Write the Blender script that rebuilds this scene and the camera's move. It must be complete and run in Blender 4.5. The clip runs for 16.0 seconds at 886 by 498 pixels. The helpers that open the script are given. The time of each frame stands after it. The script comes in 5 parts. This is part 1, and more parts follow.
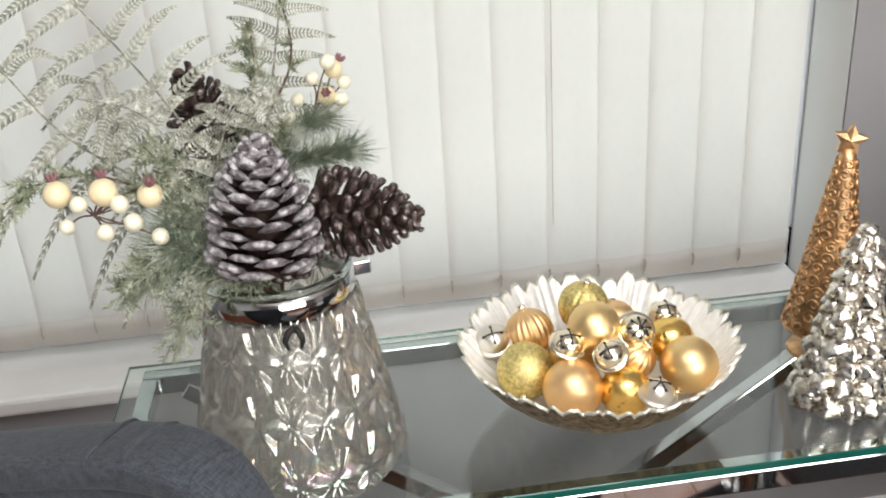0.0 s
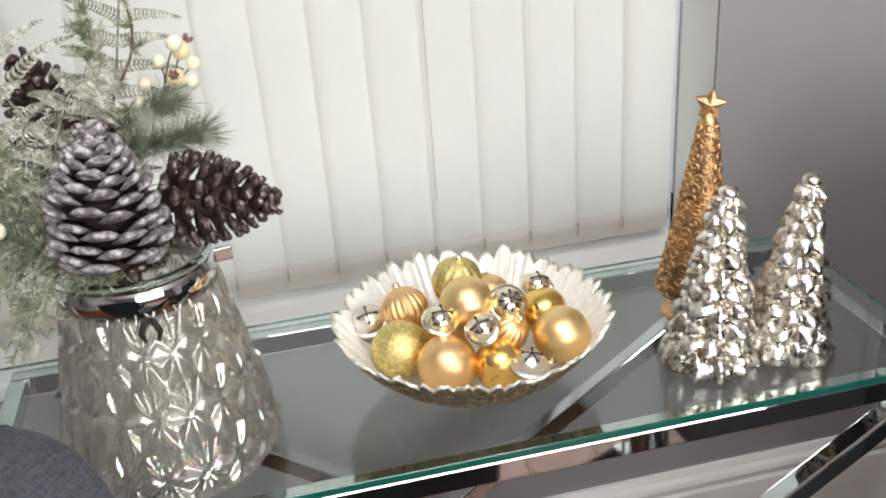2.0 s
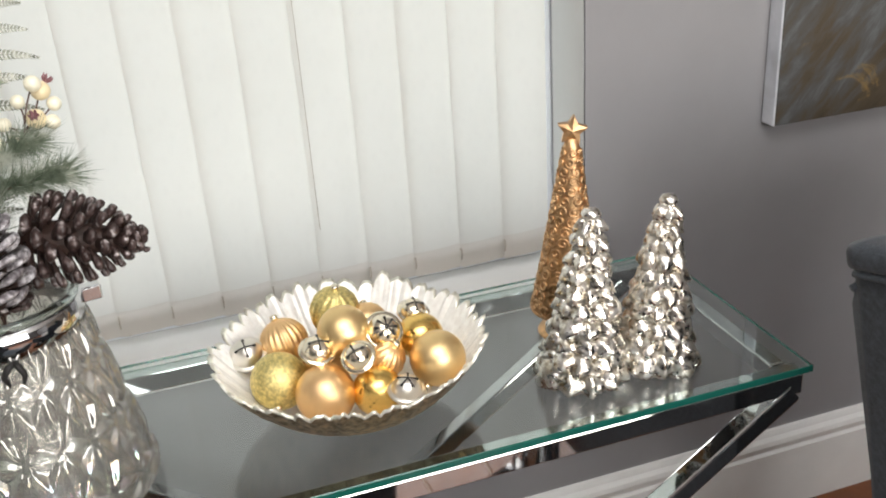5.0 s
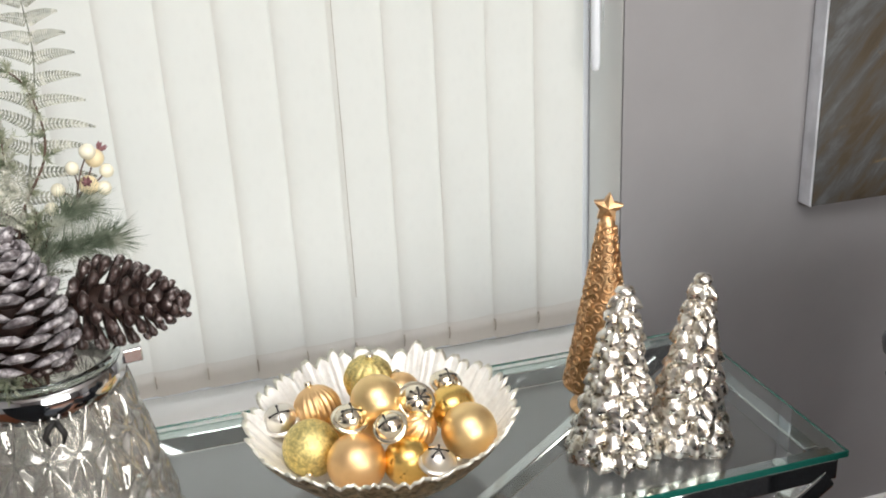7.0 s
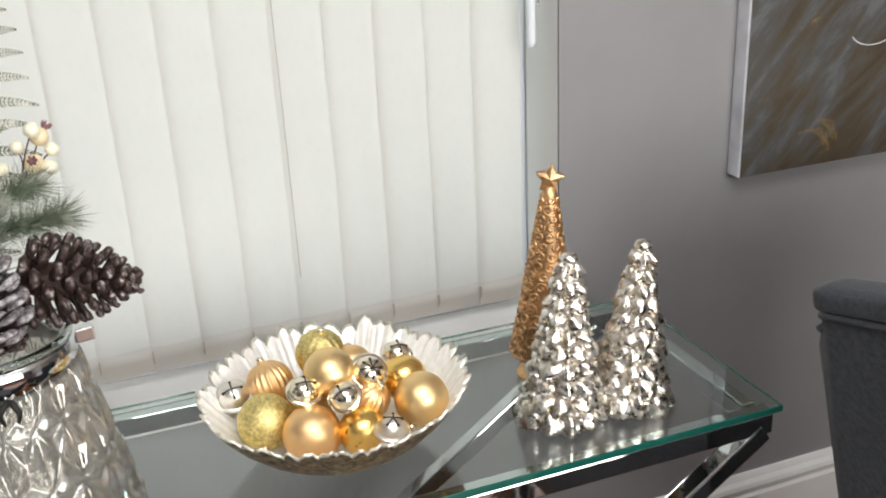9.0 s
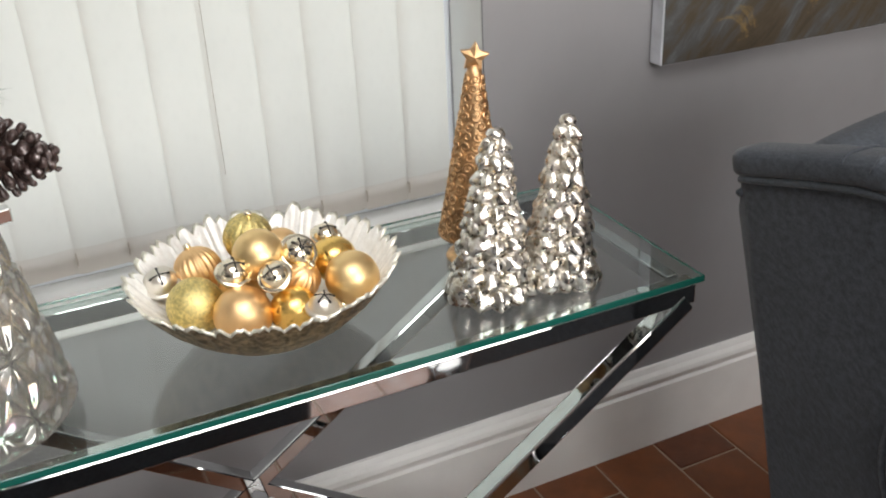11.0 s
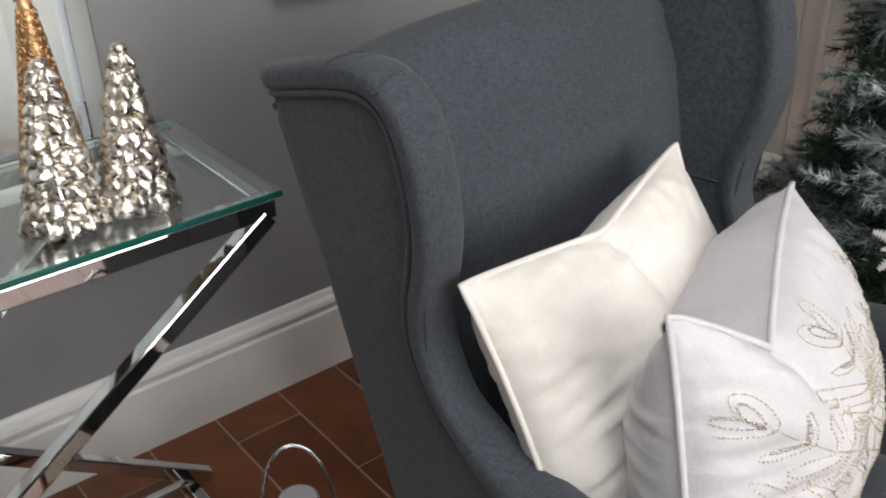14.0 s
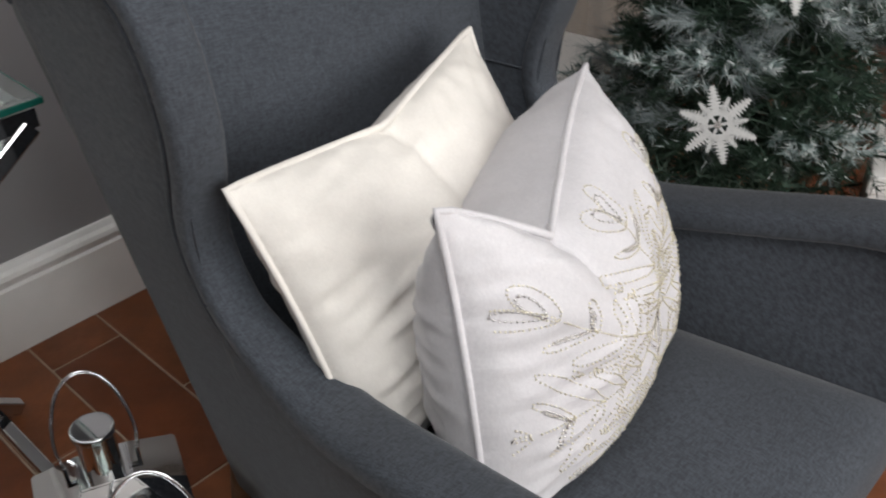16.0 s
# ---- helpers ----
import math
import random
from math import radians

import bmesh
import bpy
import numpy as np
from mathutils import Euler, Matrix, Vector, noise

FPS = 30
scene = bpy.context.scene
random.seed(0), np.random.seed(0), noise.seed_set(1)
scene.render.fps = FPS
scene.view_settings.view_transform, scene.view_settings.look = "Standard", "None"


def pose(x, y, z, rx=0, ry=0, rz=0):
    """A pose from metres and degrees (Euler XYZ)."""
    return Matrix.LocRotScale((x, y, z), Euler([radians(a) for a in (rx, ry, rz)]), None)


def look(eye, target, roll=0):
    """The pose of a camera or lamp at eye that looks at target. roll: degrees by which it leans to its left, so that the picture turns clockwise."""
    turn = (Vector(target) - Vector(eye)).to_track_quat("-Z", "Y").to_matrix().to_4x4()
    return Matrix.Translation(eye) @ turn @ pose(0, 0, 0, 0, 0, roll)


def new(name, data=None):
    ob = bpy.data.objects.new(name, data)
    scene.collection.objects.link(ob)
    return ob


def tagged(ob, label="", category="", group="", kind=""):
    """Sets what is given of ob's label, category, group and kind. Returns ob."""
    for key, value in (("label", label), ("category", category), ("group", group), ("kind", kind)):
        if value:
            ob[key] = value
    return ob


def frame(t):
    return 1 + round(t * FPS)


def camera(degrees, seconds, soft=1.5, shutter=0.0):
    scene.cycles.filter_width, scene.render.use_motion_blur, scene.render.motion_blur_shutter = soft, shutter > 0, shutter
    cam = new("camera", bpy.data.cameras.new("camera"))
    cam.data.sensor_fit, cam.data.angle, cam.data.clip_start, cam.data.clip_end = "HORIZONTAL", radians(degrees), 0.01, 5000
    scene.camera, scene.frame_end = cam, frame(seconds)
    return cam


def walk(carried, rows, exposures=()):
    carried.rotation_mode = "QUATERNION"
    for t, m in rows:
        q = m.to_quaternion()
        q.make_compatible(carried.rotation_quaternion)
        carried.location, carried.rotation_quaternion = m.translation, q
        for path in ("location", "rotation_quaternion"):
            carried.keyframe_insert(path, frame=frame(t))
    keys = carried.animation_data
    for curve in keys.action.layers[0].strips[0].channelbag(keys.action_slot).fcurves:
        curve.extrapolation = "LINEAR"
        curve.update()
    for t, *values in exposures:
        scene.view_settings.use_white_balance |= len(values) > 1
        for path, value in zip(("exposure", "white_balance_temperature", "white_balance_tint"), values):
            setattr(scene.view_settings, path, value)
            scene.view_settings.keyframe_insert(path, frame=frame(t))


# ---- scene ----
cam = camera(49.5, 16.0, soft=1.9, shutter=0.4)
PATH = [
    (0, (-1.016, -1.343, 1.424), (-0.816, 0.466, 0.596), -3.6),
    (0.5, (-1.007, -1.338, 1.42), (-0.784, 0.459, 0.57), -3.9),
    (1, (-0.988, -1.339, 1.418), (-0.733, 0.448, 0.556), -4.2),
    (1.5, (-0.968, -1.342, 1.418), (-0.66, 0.434, 0.551), -4.2),
    (2, (-0.955, -1.342, 1.414), (-0.601, 0.42, 0.537), -4.2),
    (2.5, (-0.949, -1.341, 1.41), (-0.548, 0.404, 0.517), -4.1),
    (3, (-0.939, -1.343, 1.405), (-0.479, 0.381, 0.502), -4.1),
    (3.5, (-0.933, -1.344, 1.405), (-0.42, 0.36, 0.492), -4.1),
    (4, (-0.921, -1.352, 1.412), (-0.365, 0.343, 0.509), -4.0),
    (6.5, (-0.919, -1.385, 1.431), (-0.417, 0.409, 0.704), -3.0),
    (7, (-0.924, -1.381, 1.437), (-0.425, 0.42, 0.725), -2.9),
    (7.5, (-0.928, -1.381, 1.435), (-0.424, 0.422, 0.732), -3.0),
    (8, (-0.939, -1.385, 1.431), (-0.407, 0.407, 0.72), -2.8),
    (8.5, (-0.945, -1.39, 1.428), (-0.372, 0.384, 0.704), -2.8),
    (9, (-0.953, -1.4, 1.427), (-0.321, 0.347, 0.687), -2.8),
    (11.5, (-0.963, -1.44, 1.365), (-0.221, 0.172, 0.442), -2.8),
    (12, (-0.894, -1.492, 1.367), (-0.134, 0.093, 0.412), -2.9),
    (12.5, (-0.84, -1.552, 1.365), (0.016, -0.018, 0.409), -2.4),
    (13, (-0.801, -1.593, 1.363), (0.138, -0.107, 0.409), -2.7),
    (13.5, (-0.776, -1.628, 1.358), (0.234, -0.191, 0.402), -2.8),
    (14, (-0.758, -1.651, 1.347), (0.306, -0.269, 0.369), -1.7),
    (14.5, (-0.736, -1.666, 1.336), (0.355, -0.334, 0.317), -1.0),
    (15, (-0.716, -1.679, 1.328), (0.399, -0.396, 0.274), -0.8),
    (15.5, (-0.691, -1.687, 1.315), (0.457, -0.466, 0.224), -0.0),
    (16, (-0.642, -1.681, 1.306), (0.539, -0.552, 0.153), -0.5),
]
EXPOSURES = [(0, 0.08, 6500, 10), (9, 0.03, 6500, 10), (11.5, -0.05, 6500, 10), (12.5, -0.12, 6480, 10), (14, -0.24, 6420, 10), (16, -0.34, 6380, 10)]
walk(cam, [(t, look(eye, target, roll)) for t, eye, target, roll in PATH], EXPOSURES)

# ---- world, sun and window light ----
world = bpy.data.worlds.new("sky")
scene.world = world
world.use_nodes = True
wn = world.node_tree.nodes
sky = wn.new("ShaderNodeTexSky")
sky.sky_type = "NISHITA"
sky.sun_disc = False
sky.sun_elevation = radians(35)
sky.sun_rotation = radians(200)
world.node_tree.links.new(sky.outputs[0], wn["Background"].inputs[0])
wn["Background"].inputs[1].default_value = 0.1


def area_lamp(name, m, sx, sy, watts, colour):
    d = bpy.data.lights.new(name, "AREA")
    d.shape, d.size, d.size_y, d.energy, d.color = "RECTANGLE", sx, sy, watts, colour
    ob = new(name, d)
    ob.matrix_world = m
    return ob


# daylight in the opening of the window behind the blind, of the garden window opposite and of the rooflight
area_lamp("window_daylight", pose(-1.35, 0.62, 1.45, -90, 0, 0), 3.2, 2.6, 37, (1.0, 0.985, 0.955))
area_lamp("patio_daylight", pose(0.1, -4.05, 1.62, 90, 0, 0), 2.6, 1.6, 108, (1.0, 0.965, 0.92))
area_lamp("rooflight_daylight", pose(-0.85, -1.68, 2.62), 1.5, 1.1, 36, (1.0, 0.985, 0.96))


# ---- materials ----
def material(name, colour=(0.5, 0.5, 0.5), rough=0.5, metal=0.0, **sockets):
    m = bpy.data.materials.new(name)
    m.use_nodes = True
    b = m.node_tree.nodes["Principled BSDF"]
    b.inputs["Base Color"].default_value = (*colour, 1)
    b.inputs["Roughness"].default_value = rough
    b.inputs["Metallic"].default_value = metal
    for key, value in sockets.items():
        b.inputs[key.replace("_", " ")].default_value = value
    return m


def node(m, kind, **inputs):
    n = m.node_tree.nodes.new("ShaderNode" + kind)
    for key, value in inputs.items():
        n.inputs[key.replace("_", " ")].default_value = value
    return n


def link(m, a, b):
    m.node_tree.links.new(a, b)


def shader(m):
    return m.node_tree.nodes["Principled BSDF"]


def coords(m, stretch=(1, 1, 1), turn=(0, 0, 0)):
    c = node(m, "TexCoord")
    mp = node(m, "Mapping", Scale=stretch, Rotation=turn)
    link(m, c.outputs["Object"], mp.inputs["Vector"])
    return mp.outputs[0]


def noise_of(m, scale, detail=4.0, rough=0.6, at=None, distort=0.0):
    n = node(m, "TexNoise", Scale=scale, Detail=detail, Roughness=rough, Distortion=distort)
    link(m, at or coords(m), n.inputs["Vector"])
    return n.outputs[0]


def ramp(m, value, *stops):
    r = m.node_tree.nodes.new("ShaderNodeValToRGB")
    e = r.color_ramp.elements
    while len(e) < len(stops):
        e.new(0.5)
    for k, (at, c) in zip(e, stops):
        k.position, k.color = at, (*c, 1) if len(c) == 3 else c
    link(m, value, r.inputs[0])
    return r.outputs[0]


def bump(m, value, strength, distance=0.002, before=None):
    b = node(m, "Bump", Strength=strength, Distance=distance)
    link(m, value, b.inputs["Height"])
    if before:
        link(m, before, b.inputs["Normal"])
    link(m, b.outputs[0], shader(m).inputs["Normal"])
    return b.outputs[0]


def painted(name, colour, rough, spread=0.06, grain=0.15, scale=5.0):
    """Paint with faint unevenness of tone and a fine roller texture."""
    m = material(name, colour, rough)
    lo = tuple(c * (1 - spread) for c in colour)
    hi = tuple(min(1, c * (1 + spread)) for c in colour)
    link(m, ramp(m, noise_of(m, scale, 6), (0.3, lo), (0.7, hi)), shader(m).inputs["Base Color"])
    big = bump(m, noise_of(m, 14, 3), grain, 0.004)
    bump(m, noise_of(m, 420, 2), grain, 0.0006, big)
    return m


WALL = painted("grey_wall_paint", (0.265, 0.261, 0.270), 0.42, 0.05, 0.22)
REVEAL = painted("pale_plaster", (0.56, 0.56, 0.55), 0.5, 0.04)
CEILING = painted("white_ceiling_paint", (0.8, 0.8, 0.79), 0.7, 0.02)
GLOSS = painted("white_gloss_wood", (0.84, 0.835, 0.82), 0.28, 0.04, 0.12, 9.0)
PVC = painted("white_frame_plastic", (0.75, 0.79, 0.84), 0.3, 0.02, 0.05)
CHROME = material("chrome", (0.64, 0.65, 0.66), 0.045, 1.0)
bump(CHROME, noise_of(CHROME, 3.0, 2), 0.12, 0.01)

BLIND = bpy.data.materials.new("blind_fabric")
BLIND.use_nodes = True


def make_blind(m, tone, through_it):
    b = shader(m)
    b.inputs["Roughness"].default_value = 0.85
    t = node(m, "BsdfTranslucent")
    mix = node(m, "MixShader", Fac=through_it)
    weave = node(m, "TexVoronoi", Scale=70.0)
    link(m, coords(m, (1, 1, 0.6)), weave.inputs["Vector"])
    spots = ramp(m, weave.outputs["Distance"], (0.1, tuple(c * 0.985 for c in tone)), (0.5, tone))
    soft = noise_of(m, 6, 5)
    mixc = m.node_tree.nodes.new("ShaderNodeMixRGB")
    mixc.blend_type = "MULTIPLY"
    mixc.inputs[0].default_value = 1
    link(m, spots, mixc.inputs[1])
    link(m, ramp(m, soft, (0.3, (0.975, 0.975, 0.968)), (0.7, (1, 1, 1))), mixc.inputs[2])
    link(m, mixc.outputs[0], b.inputs["Base Color"])
    link(m, mixc.outputs[0], t.inputs["Color"])
    bump(m, noise_of(m, 260, 3), 0.3, 0.0008)
    out = m.node_tree.nodes["Material Output"]
    link(m, b.outputs[0], mix.inputs[1])
    link(m, t.outputs[0], mix.inputs[2])
    link(m, mix.outputs[0], out.inputs["Surface"])


make_blind(BLIND, (0.785, 0.775, 0.745), 0.55)

TILE = material("terracotta_tile", (0.2, 0.07, 0.035), 0.38)
ti = node(TILE, "ObjectInfo")
tone = ramp(TILE, ti.outputs["Random"], (0.0, (0.150, 0.045, 0.015)), (0.5, (0.195, 0.063, 0.020)), (1.0, (0.24, 0.084, 0.029)))
blotch = ramp(TILE, noise_of(TILE, 9, 6, 0.65), (0.3, (0.62, 0.58, 0.55)), (0.7, (1.1, 1.05, 1.0)))
tm = TILE.node_tree.nodes.new("ShaderNodeMixRGB")
tm.blend_type = "MULTIPLY"
tm.inputs[0].default_value = 1
link(TILE, tone, tm.inputs[1])
link(TILE, blotch, tm.inputs[2])
link(TILE, tm.outputs[0], shader(TILE).inputs["Base Color"])
link(TILE, ramp(TILE, noise_of(TILE, 20, 4), (0.3, (0.28, 0.28, 0.28)), (0.7, (0.5, 0.5, 0.5))), shader(TILE).inputs["Roughness"])
bump(TILE, noise_of(TILE, 35, 5), 0.35, 0.003)
GROUT = painted("grout", (0.36, 0.29, 0.22), 0.85, 0.15, 0.4, 30)


def fabric(name, dark, light, thread=900.0, fuzz=0.4, sheen=0.06, slack=0.0):
    """Woven cloth: crossing threads, flecks of a second yarn and faint wear."""
    m = material(name, dark, 0.9, 0.0, Sheen_Weight=sheen, Sheen_Roughness=0.45)
    a = noise_of(m, 1.0, 2, 0.5, coords(m, (thread, thread * 0.12, thread * 0.12)))
    b = noise_of(m, 1.0, 2, 0.5, coords(m, (thread * 0.12, thread * 0.5, thread)))
    add = node(m, "Math")
    link(m, a, add.inputs[0])
    link(m, b, add.inputs[1])
    half = node(m, "Math")
    half.operation = "MULTIPLY"
    half.inputs[1].default_value = 0.5
    link(m, add.outputs[0], half.inputs[0])
    flecks = ramp(m, half.outputs[0], (0.38, dark), (0.62, light))
    worn = ramp(m, noise_of(m, 7, 4), (0.3, (0.88, 0.88, 0.88)), (0.7, (1.08, 1.08, 1.08)))
    mx = m.node_tree.nodes.new("ShaderNodeMixRGB")
    mx.blend_type = "MULTIPLY"
    mx.inputs[0].default_value = 1
    link(m, flecks, mx.inputs[1])
    link(m, worn, mx.inputs[2])
    link(m, mx.outputs[0], shader(m).inputs["Base Color"])
    rough = bump(m, noise_of(m, 11, 4), 0.25, 0.006)
    if slack:
        rough = bump(m, noise_of(m, 1.0, 3, 0.55, coords(m, (7, 26, 9), (0, 0, radians(24))), 1.4), slack, 0.010, rough)
    bump(m, half.outputs[0], fuzz, 0.0012, rough)
    return m


CLOTH = fabric("charcoal_cloth", (0.024, 0.029, 0.037), (0.056, 0.065, 0.079), 900.0, 0.4, 0.12)
CREAM = fabric("cream_velvet", (0.69, 0.66, 0.615), (0.745, 0.715, 0.67), 1400, 0.12, 0.05, 0.10)
SILVERVELVET = fabric("silver_velvet", (0.56, 0.545, 0.565), (0.64, 0.625, 0.64), 1400, 0.12, 0.12, 0.13)
DARKWOOD = painted("dark_stained_wood", (0.05, 0.025, 0.014), 0.35, 0.3, 0.2, 40)

GLASS = bpy.data.materials.new("clear_glass")
GLASSEDGE = bpy.data.materials.new("green_glass_edge")
for m, c, r in ((GLASS, (0.86, 0.93, 0.91), 0.0), (GLASSEDGE, (0.014, 0.135, 0.105), 0.12)):
    m.use_nodes = True
    p = shader(m)
    p.inputs["Base Color"].default_value = (*c, 1)
    p.inputs["Roughness"].default_value = r
    p.inputs["Transmission Weight"].default_value = 1.0
    p.inputs["IOR"].default_value = 1.5
shader(GLASSEDGE).inputs["Transmission Weight"].default_value = 0.35


# ---- mesh helpers ----
def put(name, verts, faces, mat, parent=None, label="", smooth=False):
    me = bpy.data.meshes.new(name)
    me.from_pydata([tuple(v) for v in verts], [], faces)
    for m in mat if isinstance(mat, (list, tuple)) else [mat]:
        me.materials.append(m)
    if smooth:
        me.polygons.foreach_set("use_smooth", [True] * len(me.polygons))
    me.update()
    ob = new(name, me)
    if parent:
        ob.parent = parent
    if label:
        tagged(ob, label)
    return ob


def part(name, bm, mat, parent=None, label="", smooth=False):
    me = bpy.data.meshes.new(name)
    bmesh.ops.recalc_face_normals(bm, faces=bm.faces)
    for f in bm.faces:
        f.smooth = smooth
    bm.to_mesh(me)
    bm.free()
    for m in mat if isinstance(mat, (list, tuple)) else [mat]:
        me.materials.append(m)
    ob = new(name, me)
    if parent:
        ob.parent = parent
    if label:
        tagged(ob, label)
    return ob


def thing(name, m, label, category, group="", kind=""):
    ob = new(name)
    ob.empty_display_size = 0.05
    ob.matrix_world = m
    return tagged(ob, label, category, group, kind)


def box(x0, x1, y0, y1, z0, z1, bevel=0.0, segments=2, bm=None):
    b = bm or bmesh.new()
    r = bmesh.ops.create_cube(b, size=1.0, matrix=Matrix.LocRotScale(
        ((x0 + x1) / 2, (y0 + y1) / 2, (z0 + z1) / 2), None, (x1 - x0, y1 - y0, z1 - z0)))
    if bevel:
        es = list({e for v in r["verts"] for e in v.link_edges})
        bmesh.ops.bevel(b, geom=es, offset=bevel, segments=segments, profile=0.5, affect="EDGES")
    return b


def lathe(profile, n=32, closed=False):
    """A turned body from (radius, height) pairs, about z."""
    b = bmesh.new()
    rings = []
    for r, z in profile:
        if r < 1e-6:
            rings.append([b.verts.new((0, 0, z))])
        else:
            rings.append([b.verts.new((r * math.cos(2 * math.pi * k / n), r * math.sin(2 * math.pi * k / n), z)) for k in range(n)])
    pairs = list(zip(rings, rings[1:])) + ([(rings[-1], rings[0])] if closed else [])
    for a, c in pairs:
        for k in range(n):
            j = (k + 1) % n
            vs = [a[k % len(a)], a[j % len(a)], c[j % len(c)], c[k % len(c)]]
            vs = list(dict.fromkeys(vs))
            if len(vs) > 2:
                b.faces.new(vs)
    return b


def smooth_path(points, steps=6):
    """Catmull-Rom through the points."""
    p = [Vector(q) for q in points]
    p = [2 * p[0] - p[1], *p, 2 * p[-1] - p[-2]]
    out = []
    for i in range(1, len(p) - 2):
        for s in range(steps):
            t = s / steps
            a, b, c, d = p[i - 1], p[i], p[i + 1], p[i + 2]
            out.append(0.5 * (2 * b + (c - a) * t + (2 * a - 5 * b + 4 * c - d) * t * t + (3 * b - a - 3 * c + d) * t ** 3))
    out.append(p[-2])
    return out


def tube(points, radius, n=8, bm=None, cap=True, flat=1.0, side=None, square=1.0):
    """A tube along points; radius may be a list. flat squeezes it along the second axis, square below 1 makes its section boxy."""
    b = bm or bmesh.new()
    pts = [Vector(q) for q in points]
    rad = radius if isinstance(radius, (list, tuple)) else [radius] * len(pts)
    rings, up = [], Vector(side) if side else None
    for i, q in enumerate(pts):
        d = (pts[min(i + 1, len(pts) - 1)] - pts[max(i - 1, 0)]).normalized()
        if up is None:
            up = d.orthogonal()
        u = (up - d * up.dot(d)).normalized()
        if not side:
            up = u
        w = d.cross(u)
        ring = []
        for k in range(n):
            c, s = math.cos(2 * math.pi * k / n), math.sin(2 * math.pi * k / n)
            c, s = math.copysign(abs(c) ** square, c), math.copysign(abs(s) ** square, s)
            ring.append(b.verts.new(q + rad[i] * (c * u + flat * s * w)))
        rings.append(ring)
    for a, c in zip(rings, rings[1:]):
        for k in range(n):
            b.faces.new((a[k], a[(k + 1) % n], c[(k + 1) % n], c[k]))
    if cap:
        b.faces.new(rings[0][::-1])
        b.faces.new(rings[-1])
    return b


def bar(p, q, w, h, bm=None, bevel=0.0):
    """A square-edged metal bar from p to q: w across, h the other way (upright as far as can be)."""
    b = bm or bmesh.new()
    p, q = Vector(p), Vector(q)
    d = (q - p).normalized()
    s = d.cross(Vector((0, 0, 1)))
    s = s.normalized() if s.length > 1e-4 else Vector((1, 0, 0))
    u = s.cross(d)
    m = Matrix((s, d, u)).transposed().to_4x4()
    m.translation = (p + q) / 2
    r = bmesh.ops.create_cube(b, size=1.0, matrix=m @ Matrix.Diagonal((w, (q - p).length, h, 1)))
    if bevel:
        es = list({e for v in r["verts"] for e in v.link_edges})
        bmesh.ops.bevel(b, geom=es, offset=bevel, segments=2, profile=0.5, affect="EDGES")
    return b


# ---- the room ----
X0, X1, Y0, TOP = -3.0, 2.75, -4.0, 2.45
WIN0, WIN1, SILL, HEAD = -2.45, -0.23, 0.645, 2.2


def structure(name, bm, mat, label, category):
    return tagged(part(name, bm, mat), label, category, kind="structure")


wall = box(X0 - 0.3, WIN0, 0, 0.3, 0, TOP)
box(WIN1, X1 + 0.3, 0, 0.13, 0, TOP, bm=wall)
box(WIN0, WIN1, 0, 0.3, 0, SILL - 0.03, bm=wall)
box(WIN0, WIN1, 0, 0.3, HEAD, TOP, bm=wall)
structure("wall_north", wall, WALL, "grey painted wall with a deep window opening", "wall")
lining = box(WIN1 - 0.0022, WIN1 - 0.0014, 0.003, 0.12, SILL, HEAD)
box(WIN0 + 0.001, WIN0 + 0.004, 0.001, 0.12, SILL, HEAD, bm=lining)
structure("window_reveal", lining, REVEAL, "pale plastered side of the window opening", "wall")
structure("wall_west", box(X0 - 0.3, X0, Y0, 0, 0, TOP), WALL, "grey painted wall", "wall")
structure("wall_east", box(X1, X1 + 0.3, Y0, 0, 0, TOP), WALL, "grey painted wall", "wall")
rear = box(X0 - 0.3, -1.3, Y0 - 0.3, Y0, 0, TOP)
box(1.5, X1 + 0.3, Y0 - 0.3, Y0, 0, TOP, bm=rear)
box(-1.3, 1.5, Y0 - 0.3, Y0, 2.42, TOP, bm=rear)
box(-1.3, 1.5, Y0 - 0.3, Y0, 0, 0.8, bm=rear)
structure("wall_south", rear, WALL, "grey painted wall with a wide opening", "wall")
roof = box(X0 - 0.3, -1.65, Y0 - 0.3, 0.3, TOP, TOP + 0.15)
box(-0.05, X1 + 0.3, Y0 - 0.3, 0.3, TOP, TOP + 0.15, bm=roof)
box(-1.65, -0.05, Y0 - 0.3, -2.28, TOP, TOP + 0.15, bm=roof)
box(-1.65, -0.05, -1.08, 0.3, TOP, TOP + 0.15, bm=roof)
structure("ceiling", roof, CEILING, "plain white ceiling with a rooflight opening", "ceiling")
structure("floor", box(X0 - 0.3, X1 + 0.3, Y0 - 0.3, 0.3, -0.12, -0.003), GROUT, "terracotta tiled floor with pale grout", "floor")


def baseboard(name, x0, x1):
    """Tall moulded skirting: flat board, step and rounded top."""
    prof = [(0, 0), (-0.020, 0), (-0.020, 0.150), (-0.014, 0.155), (-0.014, 0.162), (-0.020, 0.166), (-0.022, 0.174),
            (-0.019, 0.183), (-0.011, 0.189), (-0.009, 0.195), (-0.006, 0.201), (0, 0.202)]
    b = bmesh.new()
    ends = [[b.verts.new((x, y, z)) for y, z in prof] for x in (x0, x1)]
    for k in range(len(prof) - 1):
        b.faces.new((ends[0][k], ends[0][k + 1], ends[1][k + 1], ends[1][k]))
    b.faces.new(ends[0])
    b.faces.new(ends[1][::-1])
    return structure(name, b, GLOSS, "white gloss moulded skirting board", "skirting board")


